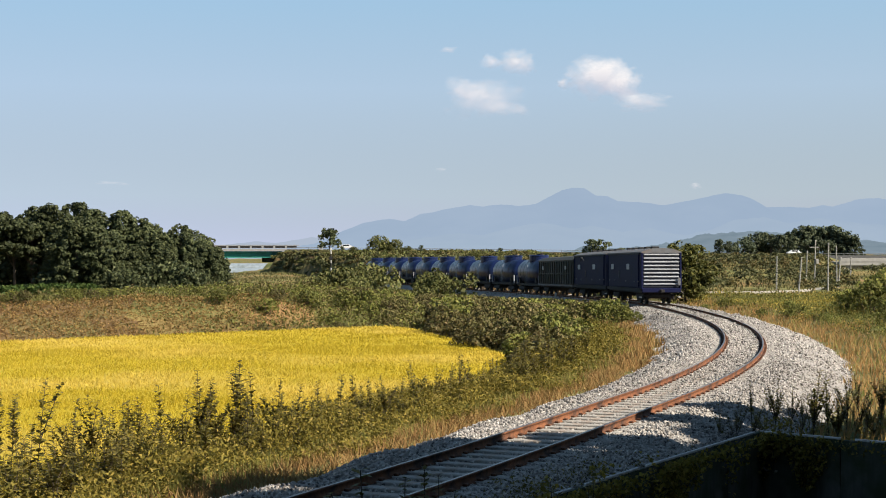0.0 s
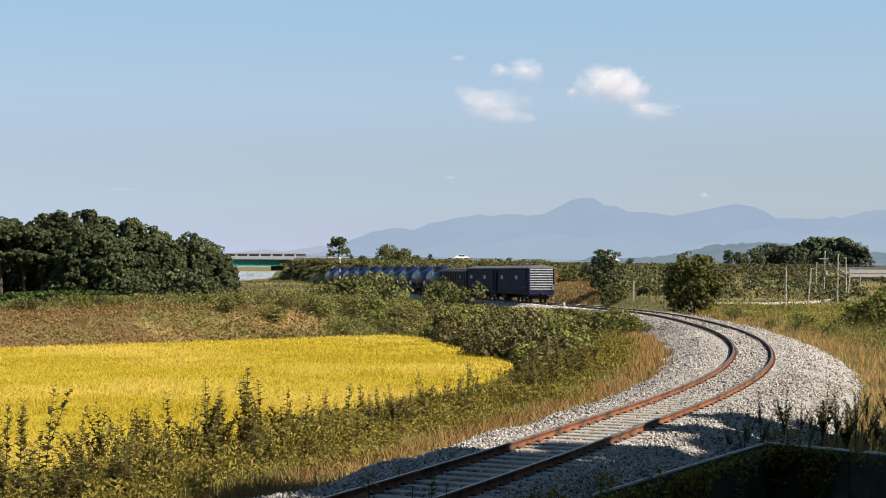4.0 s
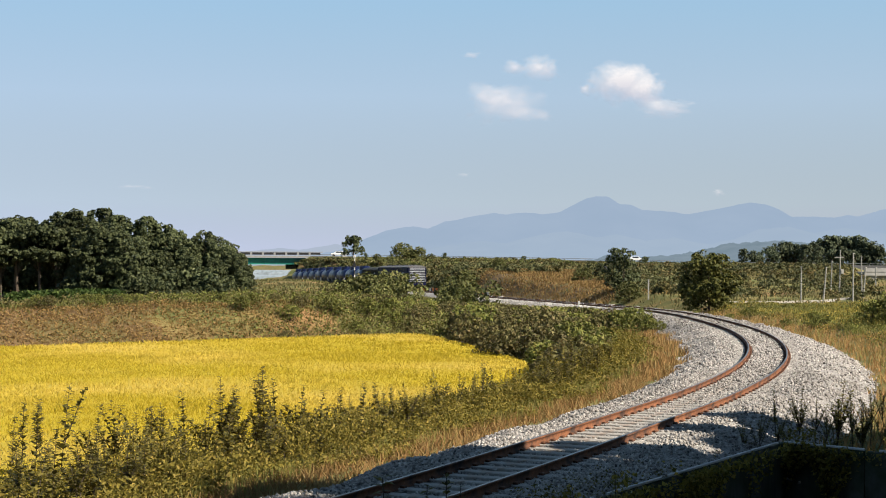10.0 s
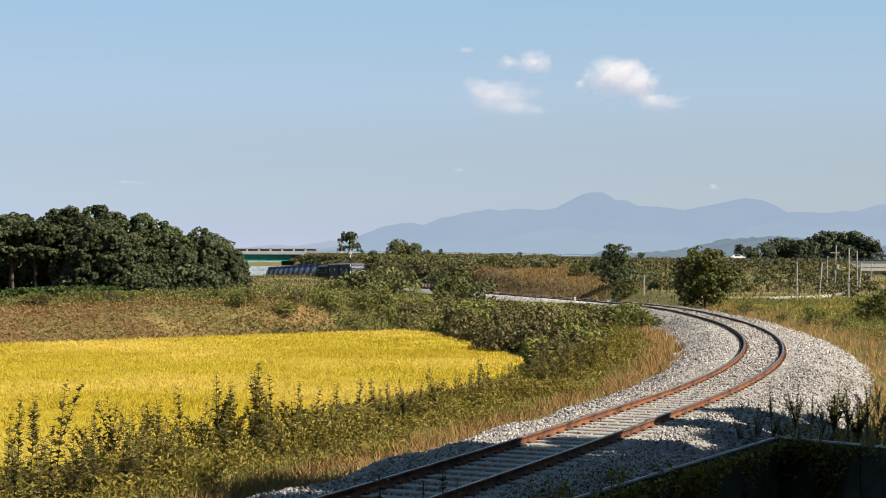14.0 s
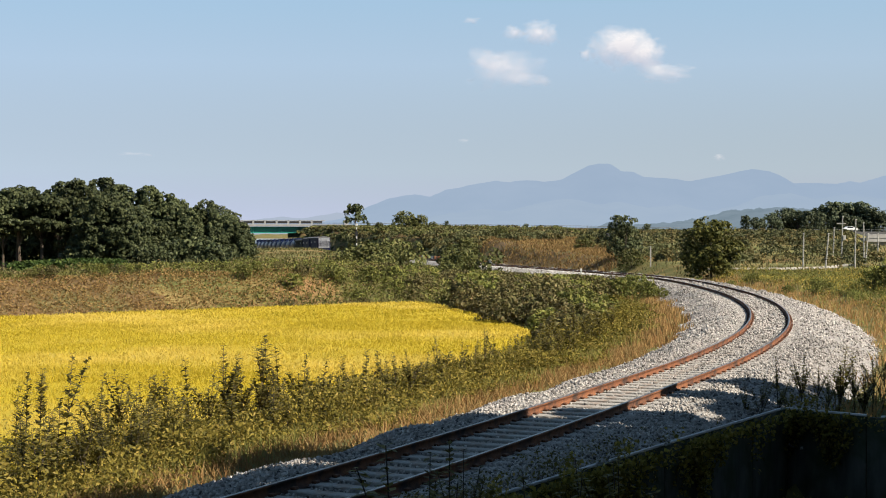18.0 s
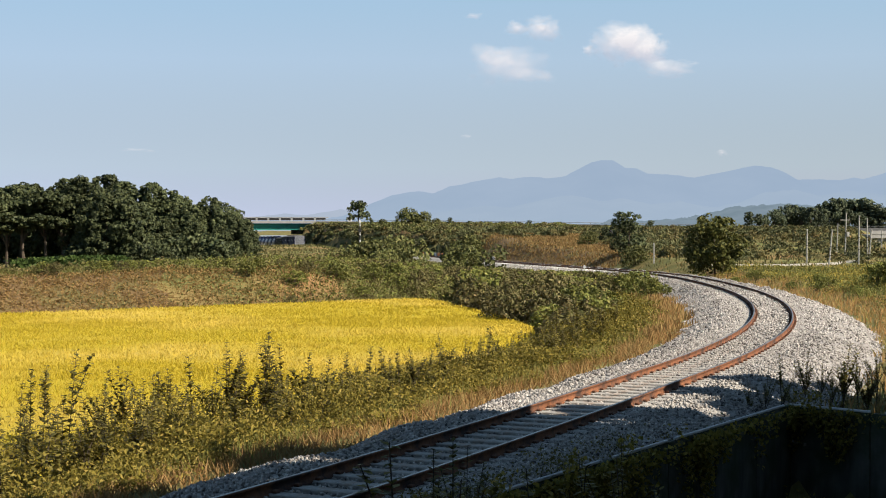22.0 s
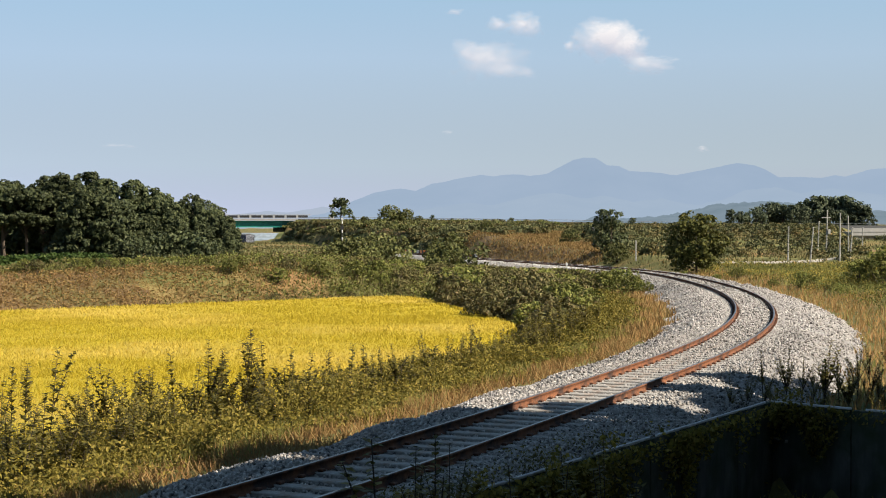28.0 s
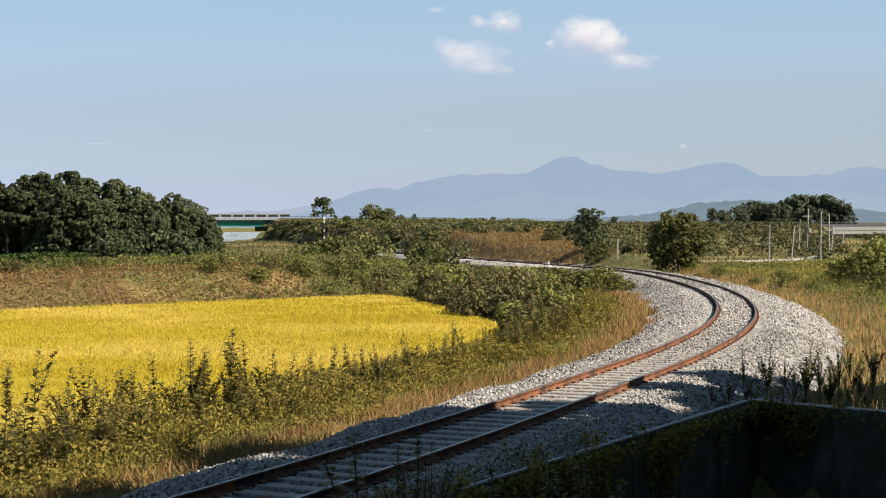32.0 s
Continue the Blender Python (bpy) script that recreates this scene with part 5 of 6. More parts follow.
def bush_at(src, px, top, dist, tall, turn):
    """A shrub of that bearing, distance and top."""
    x = (px - 784) / F_PX * dist
    h = EYE[2] + (394 - top) / F_PX * dist - float(ground(x, dist)[0])
    return place(src, x, dist, h / tall, turn, 0.1)


_rnd = random.Random(11)
# belt between the paddy's corner and the curve
_P, _ = scatter(81, 1600, -8, 16, 60, 118, lambda x, y, d: (d > -15) & (d < -5.6 - 2.0 * (1 - smoothstep(84, 100, y))) & (field_sides(x, y)[0] < 0.0) & (x > -3))
for p in _P[:130]:
    d = float(offset_from_line(p[0], p[1])[0][0])
    fresh = d > -9.5
    src = _rnd.choice(_green if _rnd.random() < (0.7 if fresh and p[0] > 6.5 else 0.15) else _brown)
    s = capped(p[0], p[1], _rnd.uniform(0.85, 1.3), 1.75)
    if p[1] < 82 and d < -6.5:
        s = min(s, (float(belt_top(p[0], p[1])) + (0.0 if p[1] < 72 else 9.0) - p[2]) / 1.75)
    if s > 0.35:
        place(src, p[0], p[1], s, _rnd.uniform(0, 360), 0.1)
# close row beside the ballast where the line swings away
for k, px in enumerate(range(862, 1186, 13)):
    bush_at((_green if px > 1090 or k % 5 == 0 else _brown)[k % 3], px, 479 + (k * 5) % 7 + 30 * max(0, (px - 1125) / 60) ** 1.5, 96 + (k * 7) % 9 - 12 * max(0, (px - 1060) / 120), 1.62, k * 47)
# along the top and foot of the paddy's far bank
_P, _ = scatter(82, 1500, -34, 6, 84, 140, lambda x, y, d: in_view(x, y) & (field_sides(x, y)[1] < -2) & (d < -9) & (x > -24 + 0.2 * (y - 90)) & ((field_sides(x, y)[1] < -6.5) | (x > -13)))
for p in _P[:150]:
    s = capped(p[0], p[1], _rnd.uniform(0.4, 1.0), 1.75)
    if s > 0.3:
        place(_rnd.choice(_green + _brown[:2]), p[0], p[1], s, _rnd.uniform(0, 360), 0.1)
# thicket between the line and the viewer, before the far train
_P, _ = scatter(83, 1200, -30, 12, 130, 250, lambda x, y, d: in_view(x, y) & (d < -6) & (d > -32))
for p in _P[:95]:
    s = capped(p[0], p[1], _rnd.uniform(0.7, 1.25), 1.9)
    if s > 0.3:
        place(_rnd.choice(_far_green + _far_green + _far_brown), p[0], p[1], s, _rnd.uniform(0, 360), 0.12)
for k, (px, top, dist) in enumerate(((688, 420, 150), (700, 416, 152), (680, 426, 148), (668, 424, 150), (650, 420, 152), (632, 428, 150), (612, 436, 148), (700, 434, 140), (680, 440, 138), (815, 434, 132), (828, 427, 134), (848, 442, 132),
                                     (800, 452, 130), (515, 446, 128), (528, 452, 126), (505, 458, 124), (490, 446, 150), (590, 446, 146))):
    bush_at((_far_green if k < 13 else _far_brown)[k % 2], px, top, dist, 1.9, k * 50)
# hill beyond the cutting and the plain: scrub too dense to count
def scrub_mass(seed, places, material, label, large=1.0):
    rnd = np.random.RandomState(seed)
    out, leaf, nor = [], [], []
    for x, y, z in places:
        sc = rnd.uniform(0.5, 1.15) * rnd.uniform(0.6, 1) * large
        top = min(rnd.uniform(0.8, 1.9) * sc, max(0.25, EYE[2] - (4.0 / large ** 3 - 3.0 * (large > 1) + rnd.exponential(6.0)) / F_PX * y - z))
        P, _, N = lobes(rnd, 8, 1.9 * sc, -0.2, top, min(0.62 * sc, top * 0.6), 23, 0.2)
        out.append(P * (1, 1, 1) + (x, y, z))
        nor.append(N)
        leaf.append(np.full(len(P), 0.17 + 0.0008 * y))
    P = np.vstack(out)
    stuff("scrub", leaf_quads(P, np.concatenate(leaf), rnd, 0.6, 0.65, np.vstack(nor)), quads(len(P)), material, label, "scrub")


_P, _ = scatter(84, 6000, -60, 10, 235, 428, lambda x, y, d: in_view(x, y) & (d > 6) & (d < 75))
scrub_mass(1, _P[:240], L_SCRUB, "green scrub on the hill beyond the cutting")
scrub_mass(2, _P[240:400], L_BRUSH, "olive-brown scrub on the hill beyond the cutting")
_P, _ = scatter(88, 16000, -75, 30, 250, 436, lambda x, y, d: in_view(x, y) & (d > 7) & (d < 60) & (x > -0.094 * y))
scrub_mass(7, _P[:230], L_FARSHRUB, "rounded dull green brush on the hill beyond the cutting", 1.5)
scrub_mass(8, _P[230:400], L_BRUSH, "rounded brown brush on the hill beyond the cutting", 1.4)
_P, _ = scatter(86, 16000, -60, 30, 150, 420, lambda x, y, d: in_view(x, y) & (d > 4.6) & (d < 24) & ~((x > 3) & (x < 20) & (y < 215)))
scrub_mass(5, _P[:420], L_SCRUB, "green scrub on the slope of the cutting")
scrub_mass(6, _P[420:660], L_BRUSH, "olive-brown scrub on the slope of the cutting")
_P, _ = scatter(85, 14000, 0, 130, 140, 430, lambda x, y, d: in_view(x, y) & (d > 12) & ~((x < 24) & (y < 240)) & ~((x > 0.268 * y) & (y > 185)))
scrub_mass(3, _P[:620], L_SCRUB, "green scrub on the plain")
scrub_mass(4, _P[620:960], L_BRUSH, "olive-brown scrub on the plain")
# outside the curve, and the leafy bush at the edge of view
for x, y, s in ((27.0, 88, 1.5), (28.6, 90, 1.6), (30.0, 87, 1.7), (29.0, 93, 1.4), (24.5, 78, 0.6), (26, 84, 0.7), (25.5, 72, 0.55), (22.4, 66, 0.5), (31.5, 92, 1.6), (25.3, 88.5, 0.95), (26.2, 87, 1.15), (22.6, 91.5, 0.42), (23.4, 93, 0.5), (21.9, 96, 0.4), (24.2, 98, 0.5), (22.9, 84, 0.4), (20.6, 108, 0.4), (22.5, 110, 0.5), (19.8, 116, 0.4)):
    place(_rnd.choice(_green), x, y, s, _rnd.uniform(0, 360), 0.1)

# ---- trees ----
_oaks = [tree("oak_tree", "dense dark green broadleaf tree in a grove", 301 + k, 8.9, 3.3, 0.29, 15, 32, 28, L_GROVE, 0.2, 0.10, 1.4, 0.38, 1.0, "trees of the dark grove") for k in range(4)]
_pines = [tree("pine_tree", "dark pine with level layered boughs in a grove", 331 + k, 8.9, 3.1, 0.32, 22, 22, 18, L_GROVE, 0.2, 0.40, 1.35, 0.4, 0.36, "trees of the dark grove") for k in range(2)]
_dark_brush = [tree("undergrowth_bush", "dark shaded brush at the foot of the grove", 361 + k, 3.4, 2.6, 0.33, 11, 14, 14, L_GROVE, 0.08, 0.0, 0.95, 0.4, 1.0, "brush under the grove", "shrub") for k in range(2)]
_rnd = random.Random(5)
for px, top, dist in ((-70, 322, 150), (-20, 324, 146), (35, 317, 150), (80, 328, 147), (118, 322, 152), (150, 320, 149), (186, 309, 154), (225, 321, 150), (262, 323, 148), (296, 342, 149), (328, 358, 147),
                      (368, 354, 150), (398, 366, 148), (420, 383, 145), (205, 335, 135), (182, 342, 133), (225, 352, 133), (250, 360, 138), (300, 385, 139), (345, 392, 138), (390, 402, 137), (10, 350, 147), (70, 345, 160), (140, 345, 160), (230, 420, 132), (275, 425, 131), (408, 372, 152), (430, 392, 150), (436, 415, 143), (415, 425, 140), (355, 370, 156), (310, 352, 156), (180, 335, 143), (110, 335, 148), (40, 338, 147), (168, 380, 134), (340, 428, 134), (0, 332, 158), (55, 330, 160), (100, 336, 159), (-45, 336, 158)):
    x = (px - 784) / F_PX * dist
    g = float(ground(x, dist)[0])
    h = EYE[2] + (394 - top) / F_PX * dist - g
    place(_rnd.choice(_pines if px < 130 and dist <= 150 else _oaks), x, dist, h / 8.9, _rnd.uniform(0, 360), 0.1)
for k, (px, top, dist) in enumerate(((-45, 398, 157), (-8, 404, 156), (26, 400, 157), (60, 404, 156), (94, 400, 157), (128, 404, 156), (165, 415, 135), (200, 408, 136), (318, 420, 134), (362, 415, 135), (385, 432, 133), (255, 434, 130), (300, 440, 130))):
    bush_at(_dark_brush[k % 2], px, top, dist, 3.4, k * 77)
_round = tree("bushy_tree", "small bushy tree with yellowing leaves beside the line", 321, 4.4, 2.3, 0.19, 30, 22, 16, L_TREE, 0.09, 0.0, 0.7, 0.26)
bush_at(_round, 1264, 379, 121.5, 4.5, 40)
_dark = tree("roadside_tree", "small dark green tree on the plain", 322, 4.3, 2.2, 0.25, 18, 16, 12, L_GROVE, 0.1, 0.0, 0.8, 0.3, 1.0, "trees on the plain")
for _k, (_px, _top, _dist) in enumerate(((1107, 377, 160), (1150, 390, 300), (795, 385, 346), (700, 389, 344), (655, 386, 360), (830, 391, 340), (935, 390, 330), (1070, 402, 200))):
    bush_at(_dark, _px, _top, _dist, 4.3, _k * 70)
_far_oaks = [tree("oak_tree", "broadleaf tree in a far row, haze painted into its leaves", 311 + k, 8.9, 3.3, 0.62, 12, 16, 10, L_FARROW, 0.2, 0.05, 1.4, 0.6, 1.0, "trees of the far row") for k in range(2)]
_sparse = tree("sparse_tree", "thin-crowned tree on the road bank", 323, 6.0, 3.5, 0.45, 18, 9, 10, L_GROVE, 0.14, 0.16, 0.85, 0.42)
bush_at(_sparse, 633, 356, 372, 6.0, 0)
_big = tree("rounded_bush", "large rounded olive bush on the bluff", 324, 3.6, 3.0, 0.27, 13, 20, 14, L_FARSHRUB, 0.1, 0.0, 1.1, 0.34, category="shrub")
bush_at(_big, 893, 396, 226, 3.6, 0)
for _px, _top, _t in ((722, 370, 20), (748, 376, 80), (735, 380, 140), (676, 388, 30), (770, 387, 200)):
    bush_at(_big, _px, _top, 345, 3.6, _t)
bush_at(_big, 826, 418, 218, 3.6, 90)
bush_at(_big, 1040, 410, 190, 3.6, 150)
bush_at(_big, 1120, 436, 150, 3.6, 200)
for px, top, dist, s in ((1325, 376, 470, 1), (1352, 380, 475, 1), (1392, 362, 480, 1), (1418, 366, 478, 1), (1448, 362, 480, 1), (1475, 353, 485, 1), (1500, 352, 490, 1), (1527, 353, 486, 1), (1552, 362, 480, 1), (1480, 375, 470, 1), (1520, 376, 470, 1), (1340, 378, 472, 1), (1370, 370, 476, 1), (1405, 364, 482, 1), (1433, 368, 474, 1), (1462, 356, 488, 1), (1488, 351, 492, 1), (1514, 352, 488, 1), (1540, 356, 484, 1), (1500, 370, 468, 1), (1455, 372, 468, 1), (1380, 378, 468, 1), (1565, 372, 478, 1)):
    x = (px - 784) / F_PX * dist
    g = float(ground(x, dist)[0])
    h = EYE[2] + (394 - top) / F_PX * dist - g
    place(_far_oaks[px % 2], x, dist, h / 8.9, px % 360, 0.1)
# tall trees beside the viewer, out of view, added to shade the near track
_tall = [tree("shade_tree", "tall dense broadleaf tree out of view, added for its shade", 341 + k, 15.0, 3.7, 0.75, 26, 16, 12, L_GROVE, 0.25, 0.08, 1.5, 0.6, 1.0, "trees that shade the near track") for k in range(2)]
# those behind the viewer, at y below zero, only block sky light
for k, (x, y, s) in enumerate(((7.6, 5.2, 1.0), (9.8, 10.6, 0.93), (12.2, 15.2, 0.86), (14.0, 20.0, 0.82), (13, 6, 1.1), (15.5, 10.5, 1.15), (18, 16, 1.06), (6, -3.5, 1.5), (1.5, -6.5, 1.5), (-4.5, -8.0, 1.5), (-10.5, -11, 1.4), (11, 1, 1.4), (9.6, 17.5, 0.68), (8.0, 13.0, 0.62), (17.5, 5, 1.4), (22, 13, 1.35), (-1, -13, 1.7), (24, 21, 1.0), (23.0, 29.3, 0.77))):
    place(_tall[k % 2], x, y, s, k * 67 % 360, 0.1)
_slender = tree("shade_tree", "tall slender broadleaf tree out of view, set to shape the shade", 347, 15.0, 1.9, 0.6, 22, 14, 12, L_GROVE, 0.2, 0.08, 1.0, 0.5, 1.0, "trees that shade the near track")
# unseen too, set so the gaps between them leave sunlit patches on the ballast
for k, (x, y, s) in enumerate(((17.9, 26.4, 0.75), (20.8, 28.5, 0.80), (17.3, 18.1, 0.85), (17.1, 25.1, 0.65), (15.9, 22.6, 0.78))):
    place(_slender, x, y, s, k * 100, 0.1)

# ---- plants in the shade before the wall and over it ----
_slim = [weed(151 + k, h, L_STALK, 50, 0.09, "slim small-leaved weed in the shade", 0.1, 0.3, 6) for k, h in enumerate((1.7, 1.5, 1.3, 1.85, 1.1, 1.6))]
for k, (px, top, dist) in enumerate(((1350, 640, 32.5), (1385, 622, 33), (1420, 612, 33.5), (1452, 628, 34), (1488, 600, 34), (1520, 610, 34.5), (1548, 598, 35), (1580, 606, 35), (1610, 600, 35), (1470, 650, 32.5), (1535, 640, 33), (1590, 640, 33),
                                     (1405, 655, 32.2), (1328, 660, 32.6), (800, 765, 12.0), (822, 772, 12.6), (712, 768, 13.5), (760, 775, 13.2), (1060, 790, 15.5), (1010, 805, 15.2), (960, 815, 15.0), (1110, 770, 16), (880, 840, 14.5))):
    bush_at(_slim[k % 6], px, top, dist, (1.7, 1.5, 1.3, 1.85, 1.1, 1.6)[k % 6], k * 71 % 360)

_rnd = random.Random(23)
for k in range(34):
    dist = _rnd.uniform(32.6, 38.5)
    x = _rnd.uniform(7.4 + 0.35 * (dist - 32), 0.31 * dist)
    top = min(0.3 + 0.13 * (x - 7), 0.72) * _rnd.uniform(0.7, 1.2)
    place(_slim[k % 6], x, dist, top / (1.7, 1.5, 1.3, 1.85, 1.1, 1.6)[k % 6], _rnd.uniform(0, 360), 0.03, _rnd.uniform(-12, 12))


def crop_rows():
    """A strip of fresh green crops on top of the bank."""
    rnd = np.random.RandomState(9)
    P = []
    for k in range(900):
        px, dist = rnd.uniform(25, 215), rnd.uniform(97, 105)
        x = (px - 784) / F_PX * dist
        P.append((x, dist, 0))
    P = np.array(P)
    P[:, 2] = ground(P[:, 0], P[:, 1])
    Q = np.repeat(P, 9, 0)
    Q = Q + rnd.randn(len(Q), 3) * (0.22, 0.22, 0.0)
    Q[:, 2] += rnd.uniform(0.1, 0.8, len(Q))
    stuff("crop_rows", leaf_quads(Q, 0.26, rnd, 0.8, 0.6), quads(len(Q)), L_VEG, "rows of fresh green leafy crops on the bank", "crops")


crop_rows()


def wall_creepers():
    """Creepers, moss and trailing stems over the retaining wall, thick at its near end and thin beyond."""
    rnd = np.random.RandomState(19)
    for (x0, y0), (x1, y1), n, thick in ((WALL_A, WALL_B, 30000, 0.0), (WALL_B, WALL_C, 7000, 0.75), (WALL_C, WALL_D, 5000, 0.75)):
        L = math.hypot(x1 - x0, y1 - y0)
        q = rnd.uniform(0.0, 1.0, n)
        run = q * L
        strand = 0.5 + 0.5 * np.sin(run * 5.3 + 1.7 * np.sin(run * 1.9))
        cover = np.clip(1.0 - 1.35 * np.maximum(q, thick) + 0.3 * np.sin(run * 2.1) + 0.25 * strand, 0.10, 1)
        drop = (0.25 + 1.9 * np.clip(cover, 0, 1)) * (0.45 + 0.55 * strand)
        z = -0.05 - 0.10 * rnd.rand(n) - rnd.uniform(0, 1, n) ** 1.2 * drop
        k = rnd.rand(n) < cover * (0.35 + 0.65 * (np.sin(run * 1.3 + 0.8) > 0.35))
        k |= (rnd.rand(n) < 0.25) & (q < 0.45) & (thick == 0)
        z = np.where(k & (rnd.rand(n) < 0.3) & (np.sin(run * 3.1) > 0.55) & (q < 0.6), z + 0.35, z)
        nx, ny = (y1 - y0) / L, -(x1 - x0) / L
        off = 0.10 + rnd.uniform(0, 0.20, n)
        P = np.stack([x0 + (x1 - x0) * q + nx * off, y0 + (y1 - y0) * q + ny * off, z], 1)[k]
        stuff("wall_creeper", leaf_quads(P, 0.085, rnd, 0.3, 0.7), quads(len(P)), L_WEED, "dark creepers hanging over the retaining wall", "creeper")


wall_creepers()


# ---- retaining wall before the track ----
def retaining_wall():
    root = tagged(empty("retaining_wall"), "low concrete retaining wall, shade-dark, with a thin pale edge", "wall", kind="structure")
    for (x0, y0), (x1, y1), top in ((WALL_A, WALL_B, -0.05), (WALL_B, WALL_C, -0.08), (WALL_C, WALL_D, 0.0)):
        n = max(1, round(math.hypot(x1 - x0, y1 - y0) / 2.0))
        ang = math.degrees(math.atan2(y1 - y0, x1 - x0))
        L = math.hypot(x1 - x0, y1 - y0) / n
        for k in range(n):
            q = k / n
            m = pose(x0 + (x1 - x0) * q, y0 + (y1 - y0) * q, top, 0, 0, ang)
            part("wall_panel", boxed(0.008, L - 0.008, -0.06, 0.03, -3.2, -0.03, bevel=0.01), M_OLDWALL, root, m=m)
            part("coping", boxed(0.004 + 0.3 * (k % 3 == 1), L - 0.004 - 0.5 * (k % 4 == 2), -0.064, -0.014, -0.028, 0.018, bevel=0.01), M_PALE, root, "pale coping edge, broken in places", m=m)
    part("corner_post", boxed(-0.1, 0.1, -0.1, 0.1, -3.2, 0.06, bevel=0.02), M_PARAPET, root, m=pose(*WALL_D, 0))
    return root


retaining_wall()


# ---- poles, posts and marks ----
def pole(px0, py0, px1, py1, arm=False):
    z = 130.0
    for _ in range(20):
        x = (px0 - 784) / F_PX * z
        g = float(ground(x, z)[0])
        z = 0.5 * z + 0.5 * (EYE[2] - g) * F_PX / (py0 - 394)
    x = (px0 - 784) / F_PX * z
    top = Vector(((px1 - 784) / F_PX * z, z, EYE[2] + (394 - py1) / F_PX * z))
    root = tagged(empty("utility_pole", pose(x, z, g)), "short grey concrete pole standing in the scrub", "pole", "old poles on the plain")
    top = top - Vector((x, z, g))
    part("shaft", rod(bmesh.new(), (0, 0, -0.3), tuple(top), 0.08, 0.055, 8), M_POLE, root)
    part("cap", rod(bmesh.new(), tuple(top), tuple(top + Vector((0, 0, 0.06))), 0.1, 0.06, 8), M_POLE, root)
    if arm:
        part("crossarm", boxed(-0.5, 0.45, -0.05, 0.05, top.z - 0.72, top.z - 0.64), M_POLE, root)
        part("transformer_box", boxed(0.12, 0.42, -0.15, 0.15, top.z * 0.45, top.z * 0.45 + 0.5, bevel=0.03), M_POLE, root)
    for q in (0.3, 0.55):
        part("band", rod(bmesh.new(), tuple(top * q), tuple(top * q + Vector((0, 0, 0.05))), 0.085, seg=8), M_UNDER, root)


for a in ((1426, 469, 1427, 407), (1465, 473, 1471, 408), (1479, 452, 1481, 397), (1494, 453, 1496, 378, True), (1518, 468, 1519, 383), (1534, 461, 1533, 388), (1536, 461, 1541, 408), (1558, 455, 1559, 408)):
    pole(*a)


def fence_post(px, py0, py1):
    z = 130.0
    for _ in range(20):
        x = (px - 784) / F_PX * z
        g = float(ground(x, z)[0])
        z = 0.5 * z + 0.5 * (EYE[2] - g) * F_PX / (py0 - 394)
    x = (px - 784) / F_PX * z
    h = EYE[2] + (394 - py1) / F_PX * z - g
    root = tagged(empty("fence_post", pose(x, z, g)), "thin pale fence post beyond the track", "post", "fence posts")
    part("shaft", boxed(-0.06, 0.06, -0.06, 0.06, -0.3, h, bevel=0.012), M_POLE, root)
    part("cap", boxed(-0.07, 0.07, -0.07, 0.07, h, h + 0.04, bevel=0.012), M_POLE, root)


fence_post(1111, 467, 431)
fence_post(1156, 466, 431)


def striped_pole(x, y, top):
    g = float(ground(x, y)[0])
    root = tagged(empty("signal_pole", pose(x, y, g)), "black and white striped signal pole with a round black target", "signal pole")
    h = top - g
    n = 9
    for k in range(n):
        z0, z1 = h * k / n, h * (k + 1) / n
        part("band", rod(bmesh.new(), (0, 0, z0 - (0.2 if k == 0 else 0)), (0, 0, z1), 0.065, seg=10), M_WHITE if k % 2 == 0 else M_BLACK, root)
    bm = rod(bmesh.new(), (0, -0.14, h * 0.79), (0, -0.09, h * 0.79), 0.21, seg=18)
    part("target", bm, M_BLACK, root, "round black target plate")
    part("lamp_housing", boxed(-0.12, 0.12, -0.2, 0.1, h - 0.1, h + 0.15, bevel=0.02), M_WHITE, root)


striped_pole((635.5 - 784) / F_PX * 165, 165, EYE[2] + 1.0 * 165 / F_PX)


def barrier():
    """Low barrier of orange and white posts on the outer side of the line."""
    root = tagged(empty("striped_barrier"), "low orange and white striped barrier beside the line", "barrier")
    runs = [(station(217), 11), (station(193), 5)]
    for s, n in runs:
        for k in range(n):
            p, t, r = on_line(s + 2.6 * k)
            q = p + r * 2.9
            ang = math.degrees(math.atan2(t.y, t.x))
            m = pose(q.x, q.y, q.z, 0, 0, ang)
            part("panel", boxed(0, 1.3, -0.07, 0.07, -0.3, 0.28, bevel=0.02), M_ORANGE if k % 3 else M_WHITE, root, m=m)
            part("post", boxed(1.4, 2.5, -0.05, 0.05, -0.8, 0.24, bevel=0.02), M_BLACK, root, m=m)


barrier()


def marker(px, py, h, z):
    x = (px - 784) / F_PX * z
    g = EYE[2] - (py - 394) / F_PX * z
    root = tagged(empty("track_marker", pose(x, z, g)), "small white marker post beside the rails", "marker post")
    part("shaft", boxed(-0.06, 0.06, -0.05, 0.05, -0.5, h, bevel=0.02), M_WHITE, root)
    part("plate", boxed(-0.09, 0.09, -0.07, -0.05, h - 0.25, h - 0.05), M_WHITE, root)


marker(1033, 478, 0.42, 132)


